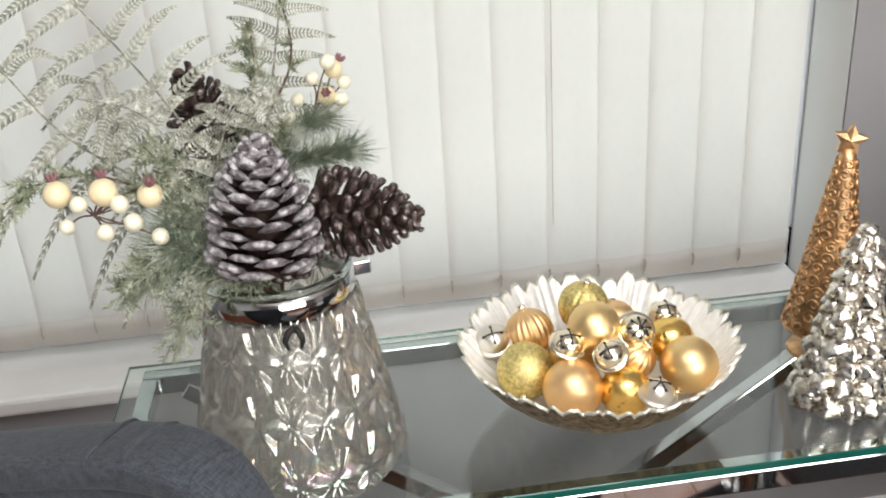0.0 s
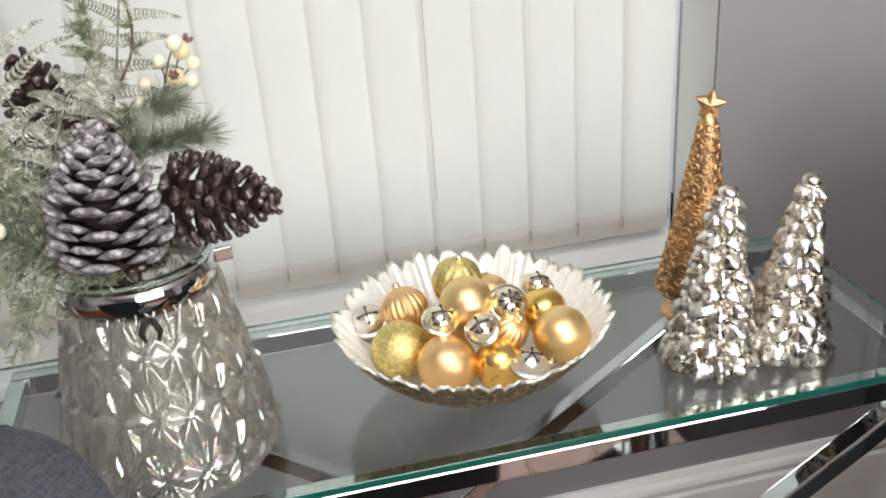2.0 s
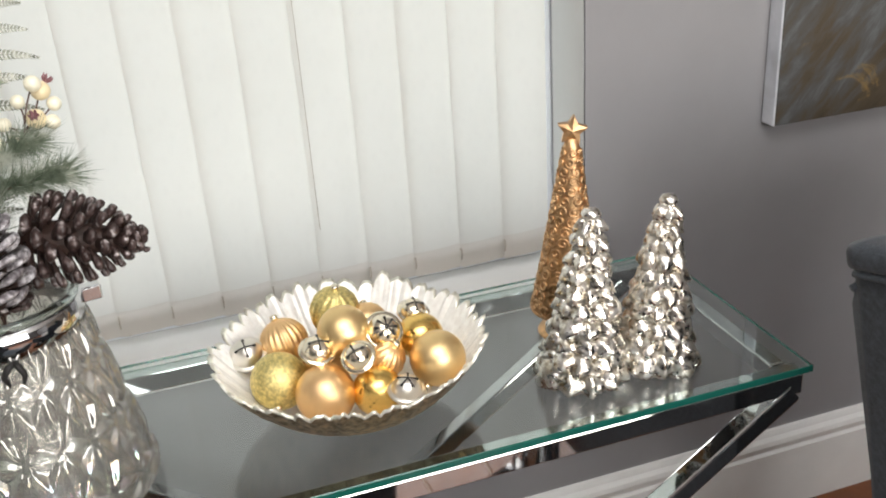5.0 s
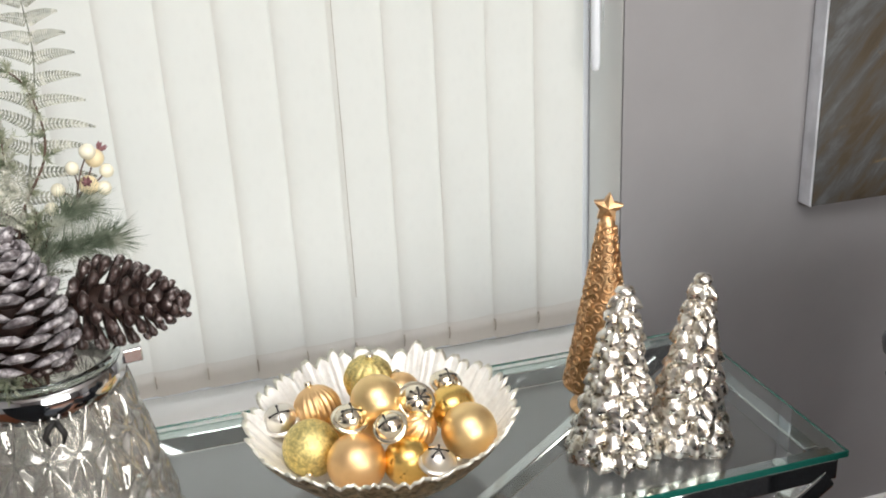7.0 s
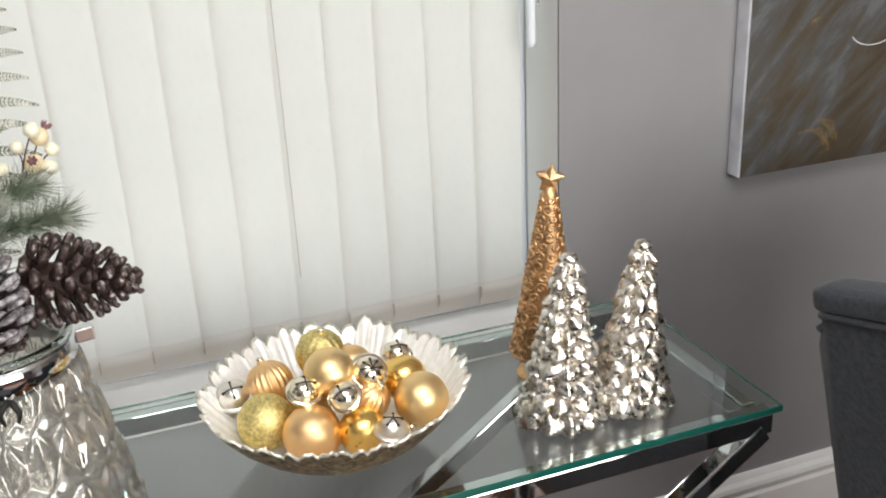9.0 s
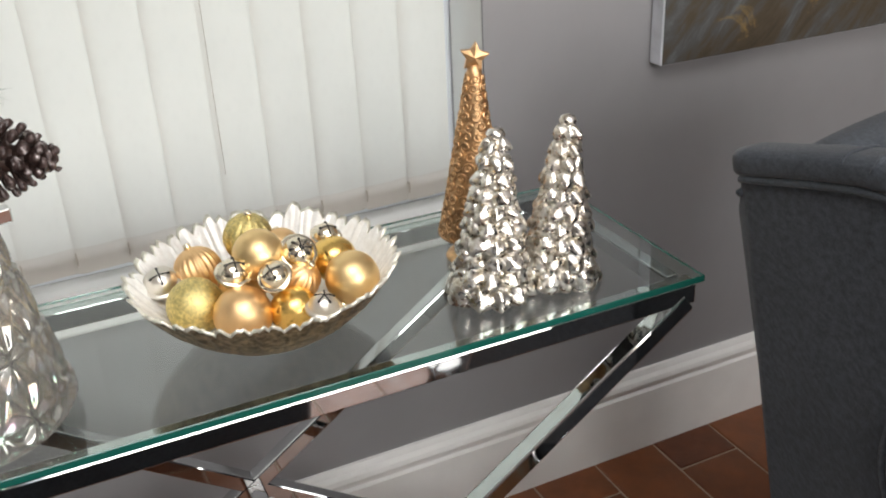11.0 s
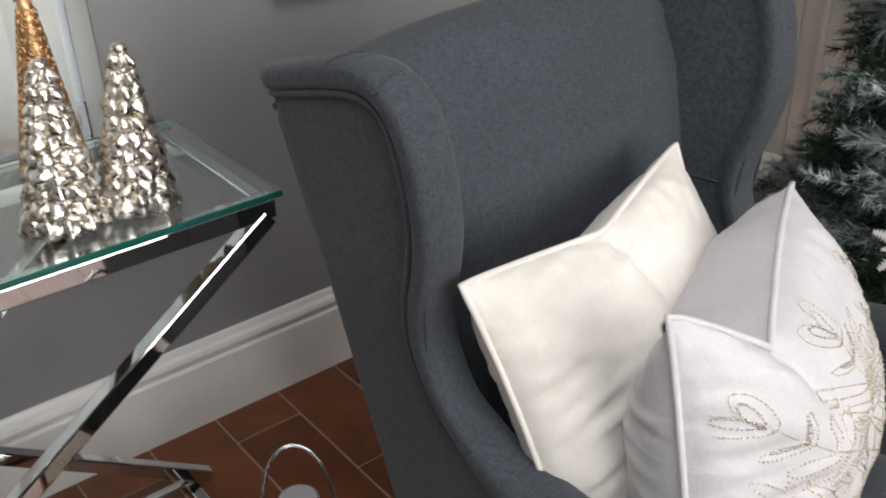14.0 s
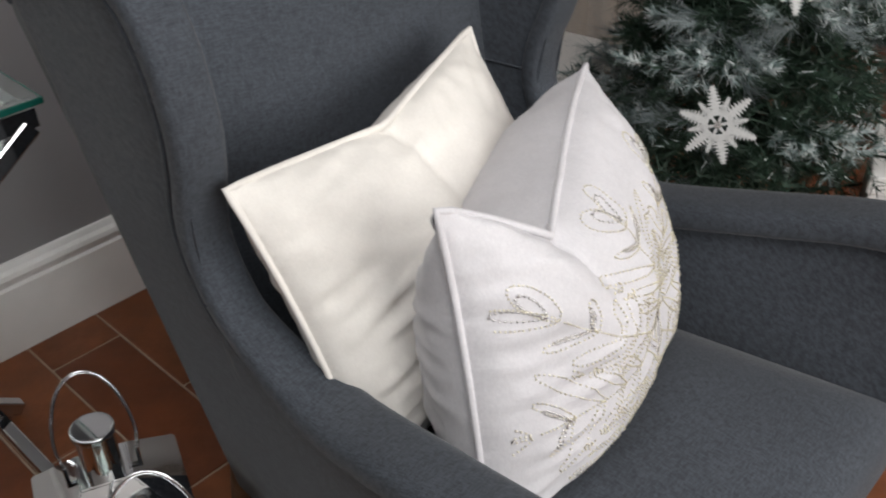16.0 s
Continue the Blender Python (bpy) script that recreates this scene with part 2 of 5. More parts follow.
baseboard("baseboard", X0, X1)
sill = box(WIN0, WIN1, -0.022, 0.2, SILL - 0.03, SILL, 0.007)
structure("window_sill", sill, GLOSS, "white gloss painted window sill", "window sill")

# window behind the blind: frame, mullions and panes
win = thing("window_1", pose(0, 0, 0), "white plastic window behind the vertical blind", "window", kind="structure")
for x in (WIN1 + 0.024, -1.34, WIN0 - 0.024):
    part("window_frame", box(x - 0.035, x + 0.035, 0.135, 0.2, SILL + 0.07, HEAD - 0.07, 0.004), PVC, win)
for z in (SILL + 0.035, HEAD - 0.035):
    part("window_frame", box(WIN0, WIN1, 0.135, 0.2, z - 0.035, z + 0.035, 0.004), PVC, win)
for xa, xb in ((WIN0 + 0.011, -1.375), (-1.305, WIN1 - 0.011)):
    g = part("pane", box(xa, xb, 0.164, 0.17, SILL + 0.07, HEAD - 0.07), GLASS, win)
    g.visible_shadow = False

# vertical blind
blind = thing("vertical_blind", pose(0, 0, 0), "cream textured fabric vertical blind, drawn closed", "blind")
part("headrail", box(WIN0 + 0.02, WIN1 - 0.02, 0.065, 0.115, HEAD - 0.05, HEAD - 0.005, 0.006), PVC, blind, "white headrail")


def slat_mesh():
    """A hanging strip with a slight bow and a doubled hem at its foot."""
    n, b = 7, bmesh.new()
    w, z0, z1 = 0.0915, 0.675, HEAD - 0.05
    zs = [z0, z0 + 0.022, z0 + 0.043, z0 + 0.0435, 1.0, 1.4, 1.8, z1]
    grid = []
    for z in zs:
        thick = 0.0022 if z < z0 + 0.0432 else 0.0
        grid.append([b.verts.new((w * (k / (n - 1) - 0.5), -0.004 * math.sin(math.pi * k / (n - 1)) - thick, z)) for k in range(n)])
    for j, (a, c) in enumerate(zip(grid, grid[1:])):
        for k in range(n - 1):
            b.faces.new((a[k], a[k + 1], c[k + 1], c[k])).material_index = 1 if j < 3 else 0
    return b


def weight_mesh():
    """The sewn-in weight of the hem: a flat plate with a hook at each end."""
    b = box(-0.040, 0.040, 0.001, 0.0022, 0.672, 0.706)
    for s in (-1, 1):
        tube([(s * 0.0445, -0.003, 0.690), (s * 0.0445, -0.007, 0.702), (s * 0.0445, -0.004, 0.712), (s * 0.0445, 0.001, 0.708)], 0.0011, 6, b)
    return b


SLATHEM = bpy.data.materials.new("blind_hem_fabric")
SLATHEM.use_nodes = True
make_blind(SLATHEM, (0.72, 0.69, 0.65), 0.42)
HOOK = painted("beige_plastic", (0.42, 0.37, 0.31), 0.5, 0.1)
slat = part("slat", slat_mesh(), [BLIND, SLATHEM], blind, smooth=True)
weight = part("hem_weight", weight_mesh(), HOOK, slat, "beige plastic hem weight")
slat.matrix_local = pose(-0.303, 0.09, 0, 0, 0, 5)
for k in range(1, 26):
    s = new("slat", slat.data)
    s.parent = blind
    x = -0.303 - 0.0832 * k
    s.matrix_local = pose(x + random.uniform(-0.0015, 0.0015), 0.09 + random.uniform(-0.001, 0.001), 0, 0, 0, random.uniform(4, 6))
    w2 = new("hem_weight", weight.data)
    w2.parent = s
part("cord", tube([(-0.673, 0.0835, 0.795), (-0.6735, 0.0835, 1.2), (-0.672, 0.084, HEAD - 0.03)], 0.00045, 5), HOOK, blind, "thin hanging cord")
wand = thing("blind_cord_weight", pose(-0.258, 0.045, 1.14), "white plastic cord weight of the blind with bead chain", "blind cord")
part("weight_body", lathe([(0, 0), (0.0055, 0.002), (0.0075, 0.012), (0.007, 0.2), (0.004, 0.24), (0, 0.242)], 14), PVC, wand, smooth=True)
ch = bmesh.new()
for k in range(150):
    bmesh.ops.create_icosphere(ch, subdivisions=1, radius=0.0022, matrix=Matrix.Translation((0.012, -0.004, 0.07 + 0.0058 * k)))
part("bead_chain", ch, CHROME, wand, "grey metal bead chain", True)
tube([(0, 0, 0.24), (0, 0.02, 1.02)], 0.0012, 6, ch2 := bmesh.new())
part("cord", ch2, PVC, wand)

# ---- glass console table ----
TX0, TX1, TY0, TY1, TZ = -1.325, -0.186, -0.541, -0.168, 0.762
table = thing("console_table", pose(0, 0, 0), "glass-topped console table with crossed chrome legs", "table")
top = bmesh.new()
box(TX0, TX1, TY0, TY1, TZ - 0.010, TZ, 0.0012, 1, top)
for f in top.faces:
    f.material_index = 0 if abs(f.normal.z) > 0.9 else 1
glass_top = part("glass_top", top, [GLASS, GLASSEDGE], table, "clear glass top with a green edge")
glass_top.visible_shadow = False
for f in glass_top.data.polygons:
    f.material_index = 0 if abs(f.normal.z) > 0.9 else 1
RB = 0.027
for y, shift in ((TY0 + 0.014, 0.0), (TY1 - 0.016, 0.050)):
    part("top_rail", bar((TX0 + 0.02, y, TZ - 0.026), (TX1 - 0.012, y, TZ - 0.026), 0.022, 0.028, bevel=0.002), CHROME, table)
    part("diagonal_leg", bar((TX1 - 0.022 - shift, y, TZ - 0.036), (TX0 + 0.105 - shift, y, 0.014), RB, RB, bevel=0.003), CHROME, table)
    part("diagonal_leg", bar((TX0 + 0.022 + shift, y, TZ - 0.036), (TX1 - 0.105 + shift, y, 0.014), RB * 0.96, RB * 0.96, bevel=0.003), CHROME, table)
    part("bottom_rail", bar((TX0 + 0.08, y, 0.0135), (TX1 - 0.08, y, 0.0135), 0.022, 0.022, bevel=0.003), CHROME, table)
for x in (TX0 + 0.03, TX1 - 0.03):
    part("end_rail", bar((x, TY0 + 0.03, TZ - 0.026), (x, TY1 - 0.028, TZ - 0.026), 0.022, 0.026, bevel=0.003), CHROME, table)
for x in (TX0 + 0.1, TX1 - 0.1):
    part("foot_rail", bar((x, TY0 + 0.03, 0.014), (x, TY1 - 0.028, 0.014), 0.024, 0.024, bevel=0.003), CHROME, table)
part("centre_tie", bar((-0.756, TY0 + 0.03, 0.368), (-0.756, TY1 - 0.028, 0.368), 0.026, 0.026, bevel=0.003), CHROME, table)
PADM = material("clear_rubber", (0.55, 0.58, 0.56), 0.25, 0.0, Transmission_Weight=0.6)
for x in (TX0 + 0.09, TX1 - 0.09):
    for y in (TY0 + 0.014, TY1 - 0.016):
        pad = part("glass_pad", lathe([(0, -0.0125), (0.008, -0.0125), (0.008, -0.0102), (0, -0.0102)], 16), PADM, table, "small clear pad under the glass")
        pad.matrix_local = pose(x, y, TZ)

# ---- wing armchair ----
LEGWOOD = painted("brown_stained_beech", (0.10, 0.05, 0.025), 0.4, 0.25, 0.2, 60)


def side_width(f, z):
    """Half the chair's width at f metres before its back and z above the floor: wings lean out, arms flare."""
    flare = 0.055 * min(f / 0.56, 1.5) * max(0.0, min(1.0, (0.98 - z) / 0.36))
    return 0.228 + 0.147 * (z - 0.1) + max(0.0, flare)


OUTLINE = [(0.004, 0.964), (0.06, 0.980), (0.12, 0.997), (0.18, 1.011), (0.225, 1.012), (0.257, 0.992), (0.277, 0.950), (0.286, 0.902), (0.287, 0.848),
           (0.276, 0.795), (0.260, 0.745), (0.257, 0.690), (0.285, 0.630), (0.338, 0.588), (0.395, 0.562), (0.47, 0.556), (0.62, 0.592), (0.78, 0.632),
           (0.85, 0.624), (0.872, 0.56)]


def rear(z):
    """How far the back of the frame stands forward of its top."""
    return 0.10 * (1 - (z - 0.1) / 0.85)


def armchair(m, label):
    chair = thing("wing_armchair", m, label, "armchair", "wing armchairs")
    # backrest: a section swept across, crowned at the top
    cols, b = [], bmesh.new()
    nx = 25
    for i in range(nx):
        u = 2 * i / (nx - 1) - 1
        crest = 1.006 - 0.040 * u * u - 0.012 * abs(u) ** 5
        belly = 0.018 * (1 - u * u)
        sec = [(0.235 + belly, 0.40), (0.215 + belly, 0.52), (0.190 + belly, 0.64), (0.160 + belly, 0.76), (0.130 + belly, 0.87),
               (0.105 + belly * 0.6, crest - 0.05), (0.092, crest - 0.018), (0.072, crest - 0.003), (0.050, crest),
               (0.026, crest - 0.006), (0.008, crest - 0.022), (0.002, crest - 0.05), (rear(0.72), 0.72), (rear(0.40), 0.40), (rear(0.13), 0.13)]
        cols.append([b.verts.new((u * (side_width(0, z) - 0.012 if f < 0.04 or z < 0.2 else side_width(0.1, z) - 0.030), -f, z)) for f, z in sec])
    for a, c in zip(cols, cols[1:]):
        for k in range(len(a) - 1):
            b.faces.new((a[k], a[k + 1], c[k + 1], c[k]))
    b.faces.new(cols[0])
    b.faces.new(cols[-1][::-1])
    part("backrest", b, CLOTH, chair, smooth=True)
    # back crest piping
    crest = [Vector((2 * i / 24 - 1, 0, 0)) for i in range(25)]
    pipe = [((side_width(0, 0.95) - 0.012) * c.x, -0.006, 1.006 - 0.040 * c.x ** 2 - 0.012 * abs(c.x) ** 5 - 0.028) for c in crest]
    part("piping", tube(pipe, 0.0045, 8), CLOTH, chair, smooth=True)
    # sides: wing and arm in one sweep
    path = smooth_path([(f, 0, z) for f, z in OUTLINE], 5)
    n = len(path)
    for s in (-1, 1):
        b = bmesh.new()
        layers = []
        for inset in (0.012, 0.058):
            rows = []
            for i, q in enumerate(path):
                t = i / (n - 1)
                base = (0.098 + 0.764 * t ** 2.2, 0.12)
                row = []
                for k in range(9):
                    e = k / 8
                    f, z = q.x + (base[0] - q.x) * e, q.z + (base[1] - q.z) * e
                    row.append(b.verts.new((s * (side_width(f, z) - inset), -f, z)))
                rows.append(row)
            layers.append(rows)
            for a, c in zip(rows, rows[1:]):
                for k in range(8):
                    b.faces.new((a[k], a[k + 1], c[k + 1], c[k]))
        o, i_ = layers
        for a, c in ((o[0], i_[0]), (o[-1], i_[-1])):
            for k in range(8):
                b.faces.new((a[k], a[k + 1], c[k + 1], c[k]))
        for k in range(n - 1):
            b.faces.new((o[k][8], o[k + 1][8], i_[k + 1][8], i_[k][8]))
        part("side_panel", b, CLOTH, chair, smooth=True)
        # padded roll along the edge, pleated where it bends
        centre, rad = [], []
        for i, q in enumerate(path):
            centre.append((s * (side_width(q.x, q.z) - 0.034 - 0.008 * min(1.0, max(0.0, (q.x - 0.30) / 0.15))), -q.x, q.z))
            arm = min(1.0, max(0.0, (q.x - 0.30) / 0.15))
            rad.append(0.030 + 0.011 * arm)
        part("roll", tube(centre, rad, 24, flat=0.55, side=(1, 0, 0), square=0.6), CLOTH, chair, smooth=True)
        for k in (16, 22, 30, 35, 59):
            q, nx_ = Vector(centre[k]), Vector(centre[k + 1])
            d = (nx_ - q).normalized()
            ring = []
            side = Vector((1, 0, 0))
            w = d.cross(side)
            out = w if w.dot(Vector((0, -q.y - 0.05, q.z - 0.7))) > 0 else -w
            for j in range(9):
                a = math.pi * (0.04 + 0.86 * j / 8)
                c, e = math.copysign(abs(math.cos(a)) ** 0.6, math.cos(a)), math.sin(a) ** 0.6
                ring.append(q + rad[k] * (c * side * s + 0.55 * e * out) - 0.0012 * out + d * 0.005 * math.sin(j * 0.9))
            part("pleat", tube(ring, [0.001, 0.0022, 0.0032, 0.0038, 0.0038, 0.0034, 0.0026, 0.0018, 0.001], 6), CLOTH, chair, smooth=True)
        q, d = Vector(centre[13]), (Vector(centre[14]) - Vector(centre[12])).normalized()
        tuck = [q + rad[13] * 1.02 * (math.copysign(abs(math.cos(a)) ** 0.6, math.cos(a)) * s * Vector((1, 0, 0)) + 0.57 * math.sin(a) ** 0.6 * Vector((0, d.z, -d.y))) for a in np.linspace(0.1, 2.9, 9)]
        part("tuck", tube(tuck, [0.0008, 0.0014, 0.0018, 0.002, 0.002, 0.002, 0.0018, 0.0014, 0.0008], 6), CLOTH, chair, smooth=True)
        part("seam", tube([(s * (side_width(f, 0.695) - 0.0585), -f, 0.692 + 0.06 * f) for f in (0.16, 0.19, 0.22, 0.25)], 0.0016, 6), CLOTH, chair, smooth=True)
        seam = []
        for k, q in enumerate(path):
            d = (path[min(k + 1, n - 1)] - path[max(k - 1, 0)]).normalized()
            f, z = q.x - 0.019 * -d.z, q.z - 0.019 * d.x
            seam.append((s * (side_width(f, z) - 0.009), -f, z))
        part("piping", tube(seam, 0.0042, 8), CLOTH, chair, smooth=True)
    # seat: loose-looking cushion between the arms, and the rail below it
    b = bmesh.new()
    rows = []
    for i in range(17):
        f = 0.16 + 0.72 * i / 16
        row = []
        for k in range(17):
            u = 2 * k / 16 - 1
            edge = max(abs(u) ** 6, ((f - 0.16) / 0.72) ** 10)
            z = 0.405 + 0.045 * (f - 0.16) / 0.72 + 0.014 * (1 - u * u) - 0.04 * edge
            row.append(b.verts.new((u * (side_width(f, 0.46) - 0.072), -f, z)))
        rows.append(row)
    for a, c in zip(rows, rows[1:]):
        for k in range(16):
            b.faces.new((a[k], a[k + 1], c[k + 1], c[k]))
    low = [b.verts.new((v.co.x, v.co.y - 0.0, 0.30)) for v in rows[-1]]
    for k in range(16):
        b.faces.new((rows[-1][k], rows[-1][k + 1], low[k + 1], low[k]))
    part("seat_cushion", b, CLOTH, chair, smooth=True)
    w0 = side_width(0, 0.2) - 0.03
    part("seat_rail", box(-w0, w0, -0.855, -0.12, 0.13, 0.32, 0.012), CLOTH, chair)
    for sx, f in ((-1, 0.80), (1, 0.80), (-1, 0.06), (1, 0.06)):
        w1 = side_width(f, 0.14) - 0.055
        leg = tube([(sx * w1, -f, 0.14), (sx * (w1 + 0.006), -f - (0.01 if f > 0.5 else -0.03), 0.0)], [0.024, 0.015], 12)
        part("leg", leg, LEGWOOD, chair, "brown wooden leg", True)
    return chair


armchair(pose(0.105, -0.625, 0, 0, 0, 1.5), "charcoal grey fabric wing armchair holding two cushions")
armchair(pose(-1.505, -0.925, 0, 0, 0, 58), "charcoal grey fabric wing armchair beside the glass table")


# ---- cushions ----
def pillow_point(u, v, w, h, fat, dent, side, notch=-0.12, lean=0.0, sink=0.62):
    """A point of a stuffed square cushion with pulled-out corners and a chopped top edge."""
    pinch = 1 - 0.055 * (1 - v * v) * abs(u) ** 3
    pinch2 = 1 - 0.03 * (1 - u * u) * abs(v) ** 3
    x, y = u * w / 2 * pinch, v * h / 2 * pinch2
    valley = max(0.0, 1 - abs(u - notch) / (1 - notch if u > notch else 1 + notch))
    high = max(0.0, 0.5 + 0.5 * v)
    chop = dent * valley ** 1.25 * high ** 2.4
    y -= sink * chop
    uu = u - lean * (1 - u * u)
    prof = max(0.0, (1 - abs(uu) ** 3.0) * (1 - abs(v) ** 3.0)) ** 0.62
    t = fat * prof * (1 - (0.30 if side > 0 else sink - 0.74) * high ** 3)
    fold = math.exp(-abs(u - notch - 0.16 * (1 - v)) / 0.10) * max(0.0, v) ** 1.2
    t -= dent * 0.40 * fold * (1 if side > 0 else 0.3)
    t += fat * 0.09 * prof * noise.noise((u * 2.2 + 3, v * 2.2, w * 10 + side))
    t += 0.0045 * prof ** 0.5 * noise.noise((u * 3 + v * 7, v * 5 - u * 4, side * 4.0 + w))
    t += 0.006 * (1 - prof) * noise.noise((u * 9, v * 9, side * 2.0))
    # creases drawn in from the side seams, and pinches at the corners
    crease = noise.noise((u * 1.3 + v * 0.8 + w * 5, v * 11.0 - u * 3.5, side * 3.0)) * max(0.0, 1 - abs(u + 0.7) * 1.1)
    crease += 0.8 * noise.noise((u * 9.5 + v * 2.0, v * 1.7 + w * 7, side * 5.0)) * max(0.0, abs(v) - 0.35)
    t += 0.0085 * crease * prof ** 0.5
    corner = max(0.0, abs(u) + abs(v) - 1.25)
    t += 0.012 * corner * noise.noise((u * 6 - v * 6, 2.0, side * 7.0))
    return Vector((x, y, max(0.002, t) * side + 0.55 * chop))


def cushion(name, m, w, h, fat, dent, mat, label, notch, lean=0.0, sink=0.62, seam=0.0042, n=88):
    cu = thing(name, m, label, "cushion")
    b = bmesh.new()
    for side in (1, -1):
        g = [[b.verts.new(pillow_point(2 * i / n - 1, 2 * j / n - 1, w, h, fat, dent, side, notch, lean, sink)) for i in range(n + 1)] for j in range(n + 1)]
        for j in range(n):
            for i in range(n):
                b.faces.new((g[j][i], g[j][i + 1], g[j + 1][i + 1], g[j + 1][i]))
    bmesh.ops.remove_doubles(b, verts=b.verts, dist=0.0045)
    part("cover", b, mat, cu, smooth=True)
    edge = []
    for k in range(4 * 28 + 1):
        q = k / 28 % 4
        a = 2 * (q % 1) - 1
        u, v = ((a, -1), (1, a), (-a, 1), (-1, -a))[int(q)]
        p = pillow_point(u, v, w, h, fat, dent, 1, notch, lean, sink)
        edge.append(Vector((p.x, p.y, p.z - 0.002)))
    part("piping", tube(edge, seam, 8, cap=False), mat, cu, smooth=True)
    return cu


def frame_pose(centre, right, up):
    r = Vector(right).normalized()
    u = Vector(up)
    u = (u - r * u.dot(r)).normalized()
    m = Matrix((r, u, r.cross(u))).transposed().to_4x4()
    m.translation = centre
    return m


P1 = frame_pose((0.055, -0.985, 0.625), (0.98, 0.18, 0.02), (-0.02, 0.42, 0.90))
P2 = frame_pose((0.096, -1.138, 0.606), (0.94, 0.32, -0.10), (0.0, 0.20, 0.97))
CW2, CF2, CD2 = 0.46, 0.138, 0.115
cushion("cream_cushion", P1, 0.47, 0.385, 0.085, 0.075, CREAM, "cream velvet square cushion with a dented top on the armchair", -0.12, 0.0, 0.30)
silver_cushion = cushion("silver_cushion", P2, CW2, 0.41, CF2, CD2, SILVERVELVET, "silver velvet cushion with beaded snowflake on the armchair", -0.5, 0.14)

# ---- materials of the small things ----
def metal_paint(name, colour, rough, spread=0.12, grain=0.0, scale=40.0, metal=1.0):
    m = material(name, colour, rough, metal)
    lo = tuple(c * (1 - spread) for c in colour)
    hi = tuple(min(1, c * (1 + spread)) for c in colour)
    link(m, ramp(m, noise_of(m, scale, 5), (0.35, lo), (0.65, hi)), shader(m).inputs["Base Color"])
    if grain:
        bump(m, noise_of(m, 700, 2), grain, 0.0008)
    return m


def place_of(m):
    """The place in the room, for pieces that share a mesh."""
    return node(m, "NewGeometry").outputs["Position"]


SATINGOLD = metal_paint("satin_gold", (0.90, 0.66, 0.33), 0.42, 0.04, 0.08)
COPPERGOLD = metal_paint("satin_copper_gold", (0.92, 0.62, 0.32), 0.43, 0.04, 0.08)
GLITTERGOLD = metal_paint("glitter_gold", (0.78, 0.64, 0.27), 0.42, 0.3, 0.9, 260)
OLDGOLD = metal_paint("antique_gold_leaf", (0.83, 0.52, 0.12), 0.27, 0.2, 0.15, 25)
spots = ramp(OLDGOLD, noise_of(OLDGOLD, 75, 3, 0.7), (0.30, (0.16, 0.09, 0.02)), (0.36, (0.93, 0.63, 0.20)))
link(OLDGOLD, spots, shader(OLDGOLD).inputs["Base Color"])
SILVERSATIN = metal_paint("satin_silver", (0.82, 0.78, 0.71), 0.36, 0.04)
POLISHED = metal_paint("polished_silver_gold", (0.90, 0.82, 0.66), 0.20, 0.08)
BLACK = material("black_recess", (0.012, 0.011, 0.010), 0.6)
COPPER = metal_paint("rubbed_copper_gold", (0.60, 0.38, 0.20), 0.42, 0.3, 0.2, 60)
MERCURY = material("mercury_glass", (0.80, 0.77, 0.72), 0.09, 1.0)
link(MERCURY, ramp(MERCURY, noise_of(MERCURY, 85, 5, 0.7, place_of(MERCURY)), (0.36, (0.46, 0.40, 0.31)), (0.47, (0.72, 0.68, 0.61)), (0.60, (0.90, 0.88, 0.85))),
     shader(MERCURY).inputs["Base Color"])
link(MERCURY, ramp(MERCURY, noise_of(MERCURY, 130, 4, 0.5, place_of(MERCURY)), (0.35, (0.42, 0.42, 0.42)), (0.6, (0.21, 0.21, 0.21))), shader(MERCURY).inputs["Roughness"])
bump(MERCURY, noise_of(MERCURY, 150, 3, 0.5, place_of(MERCURY)), 0.22, 0.0013)
PEARL = metal_paint("pearl_shell", (0.95, 0.93, 0.89), 0.24, 0.09, 0.5, 90, 0.12)
SILVERLEAF = metal_paint("crackled_gold_leaf", (0.46, 0.37, 0.25), 0.4, 0.55, 0.6, 110)
VASEGLASS = material("cut_glass", (0.72, 0.705, 0.67), 0.14, 0.21, Transmission_Weight=0.92, IOR=1.50, Thin_Film_IOR=1.9)
vsep = node(VASEGLASS, "SeparateXYZ")
link(VASEGLASS, coords(VASEGLASS), vsep.inputs[0])
vmul = node(VASEGLASS, "Math")
vmul.operation = "MULTIPLY"
vmul.inputs[1].default_value = 520.0
link(VASEGLASS, ramp(VASEGLASS, vsep.outputs[2], (0.03, (1, 1, 1)), (0.10, (0, 0, 0))), vmul.inputs[0])
link(VASEGLASS, vmul.outputs[0], shader(VASEGLASS).inputs["Thin Film Thickness"])
LUSTRE = material("silver_lustre_glass", (0.84, 0.82, 0.78), 0.14, 0.55, Thin_Film_Thickness=480.0, Thin_Film_IOR=1.6)
NEEDLE = material("frosted_needles", (0.13, 0.17, 0.11), 0.7)
link(NEEDLE, ramp(NEEDLE, noise_of(NEEDLE, 45, 3), (0.32, (0.07, 0.10, 0.06)), (0.5, (0.22, 0.26, 0.19)), (0.66, (0.58, 0.60, 0.52))), shader(NEEDLE).inputs["Base Color"])
CEDAR = material("frosted_cedar", (0.2, 0.23, 0.14), 0.75)
link(CEDAR, ramp(CEDAR, noise_of(CEDAR, 60, 3), (0.32, (0.11, 0.14, 0.085)), (0.5, (0.30, 0.325, 0.225)), (0.67, (0.60, 0.605, 0.51))), shader(CEDAR).inputs["Base Color"])
FERN = material("glittered_fern", (0.36, 0.37, 0.28), 0.45, 0.15)
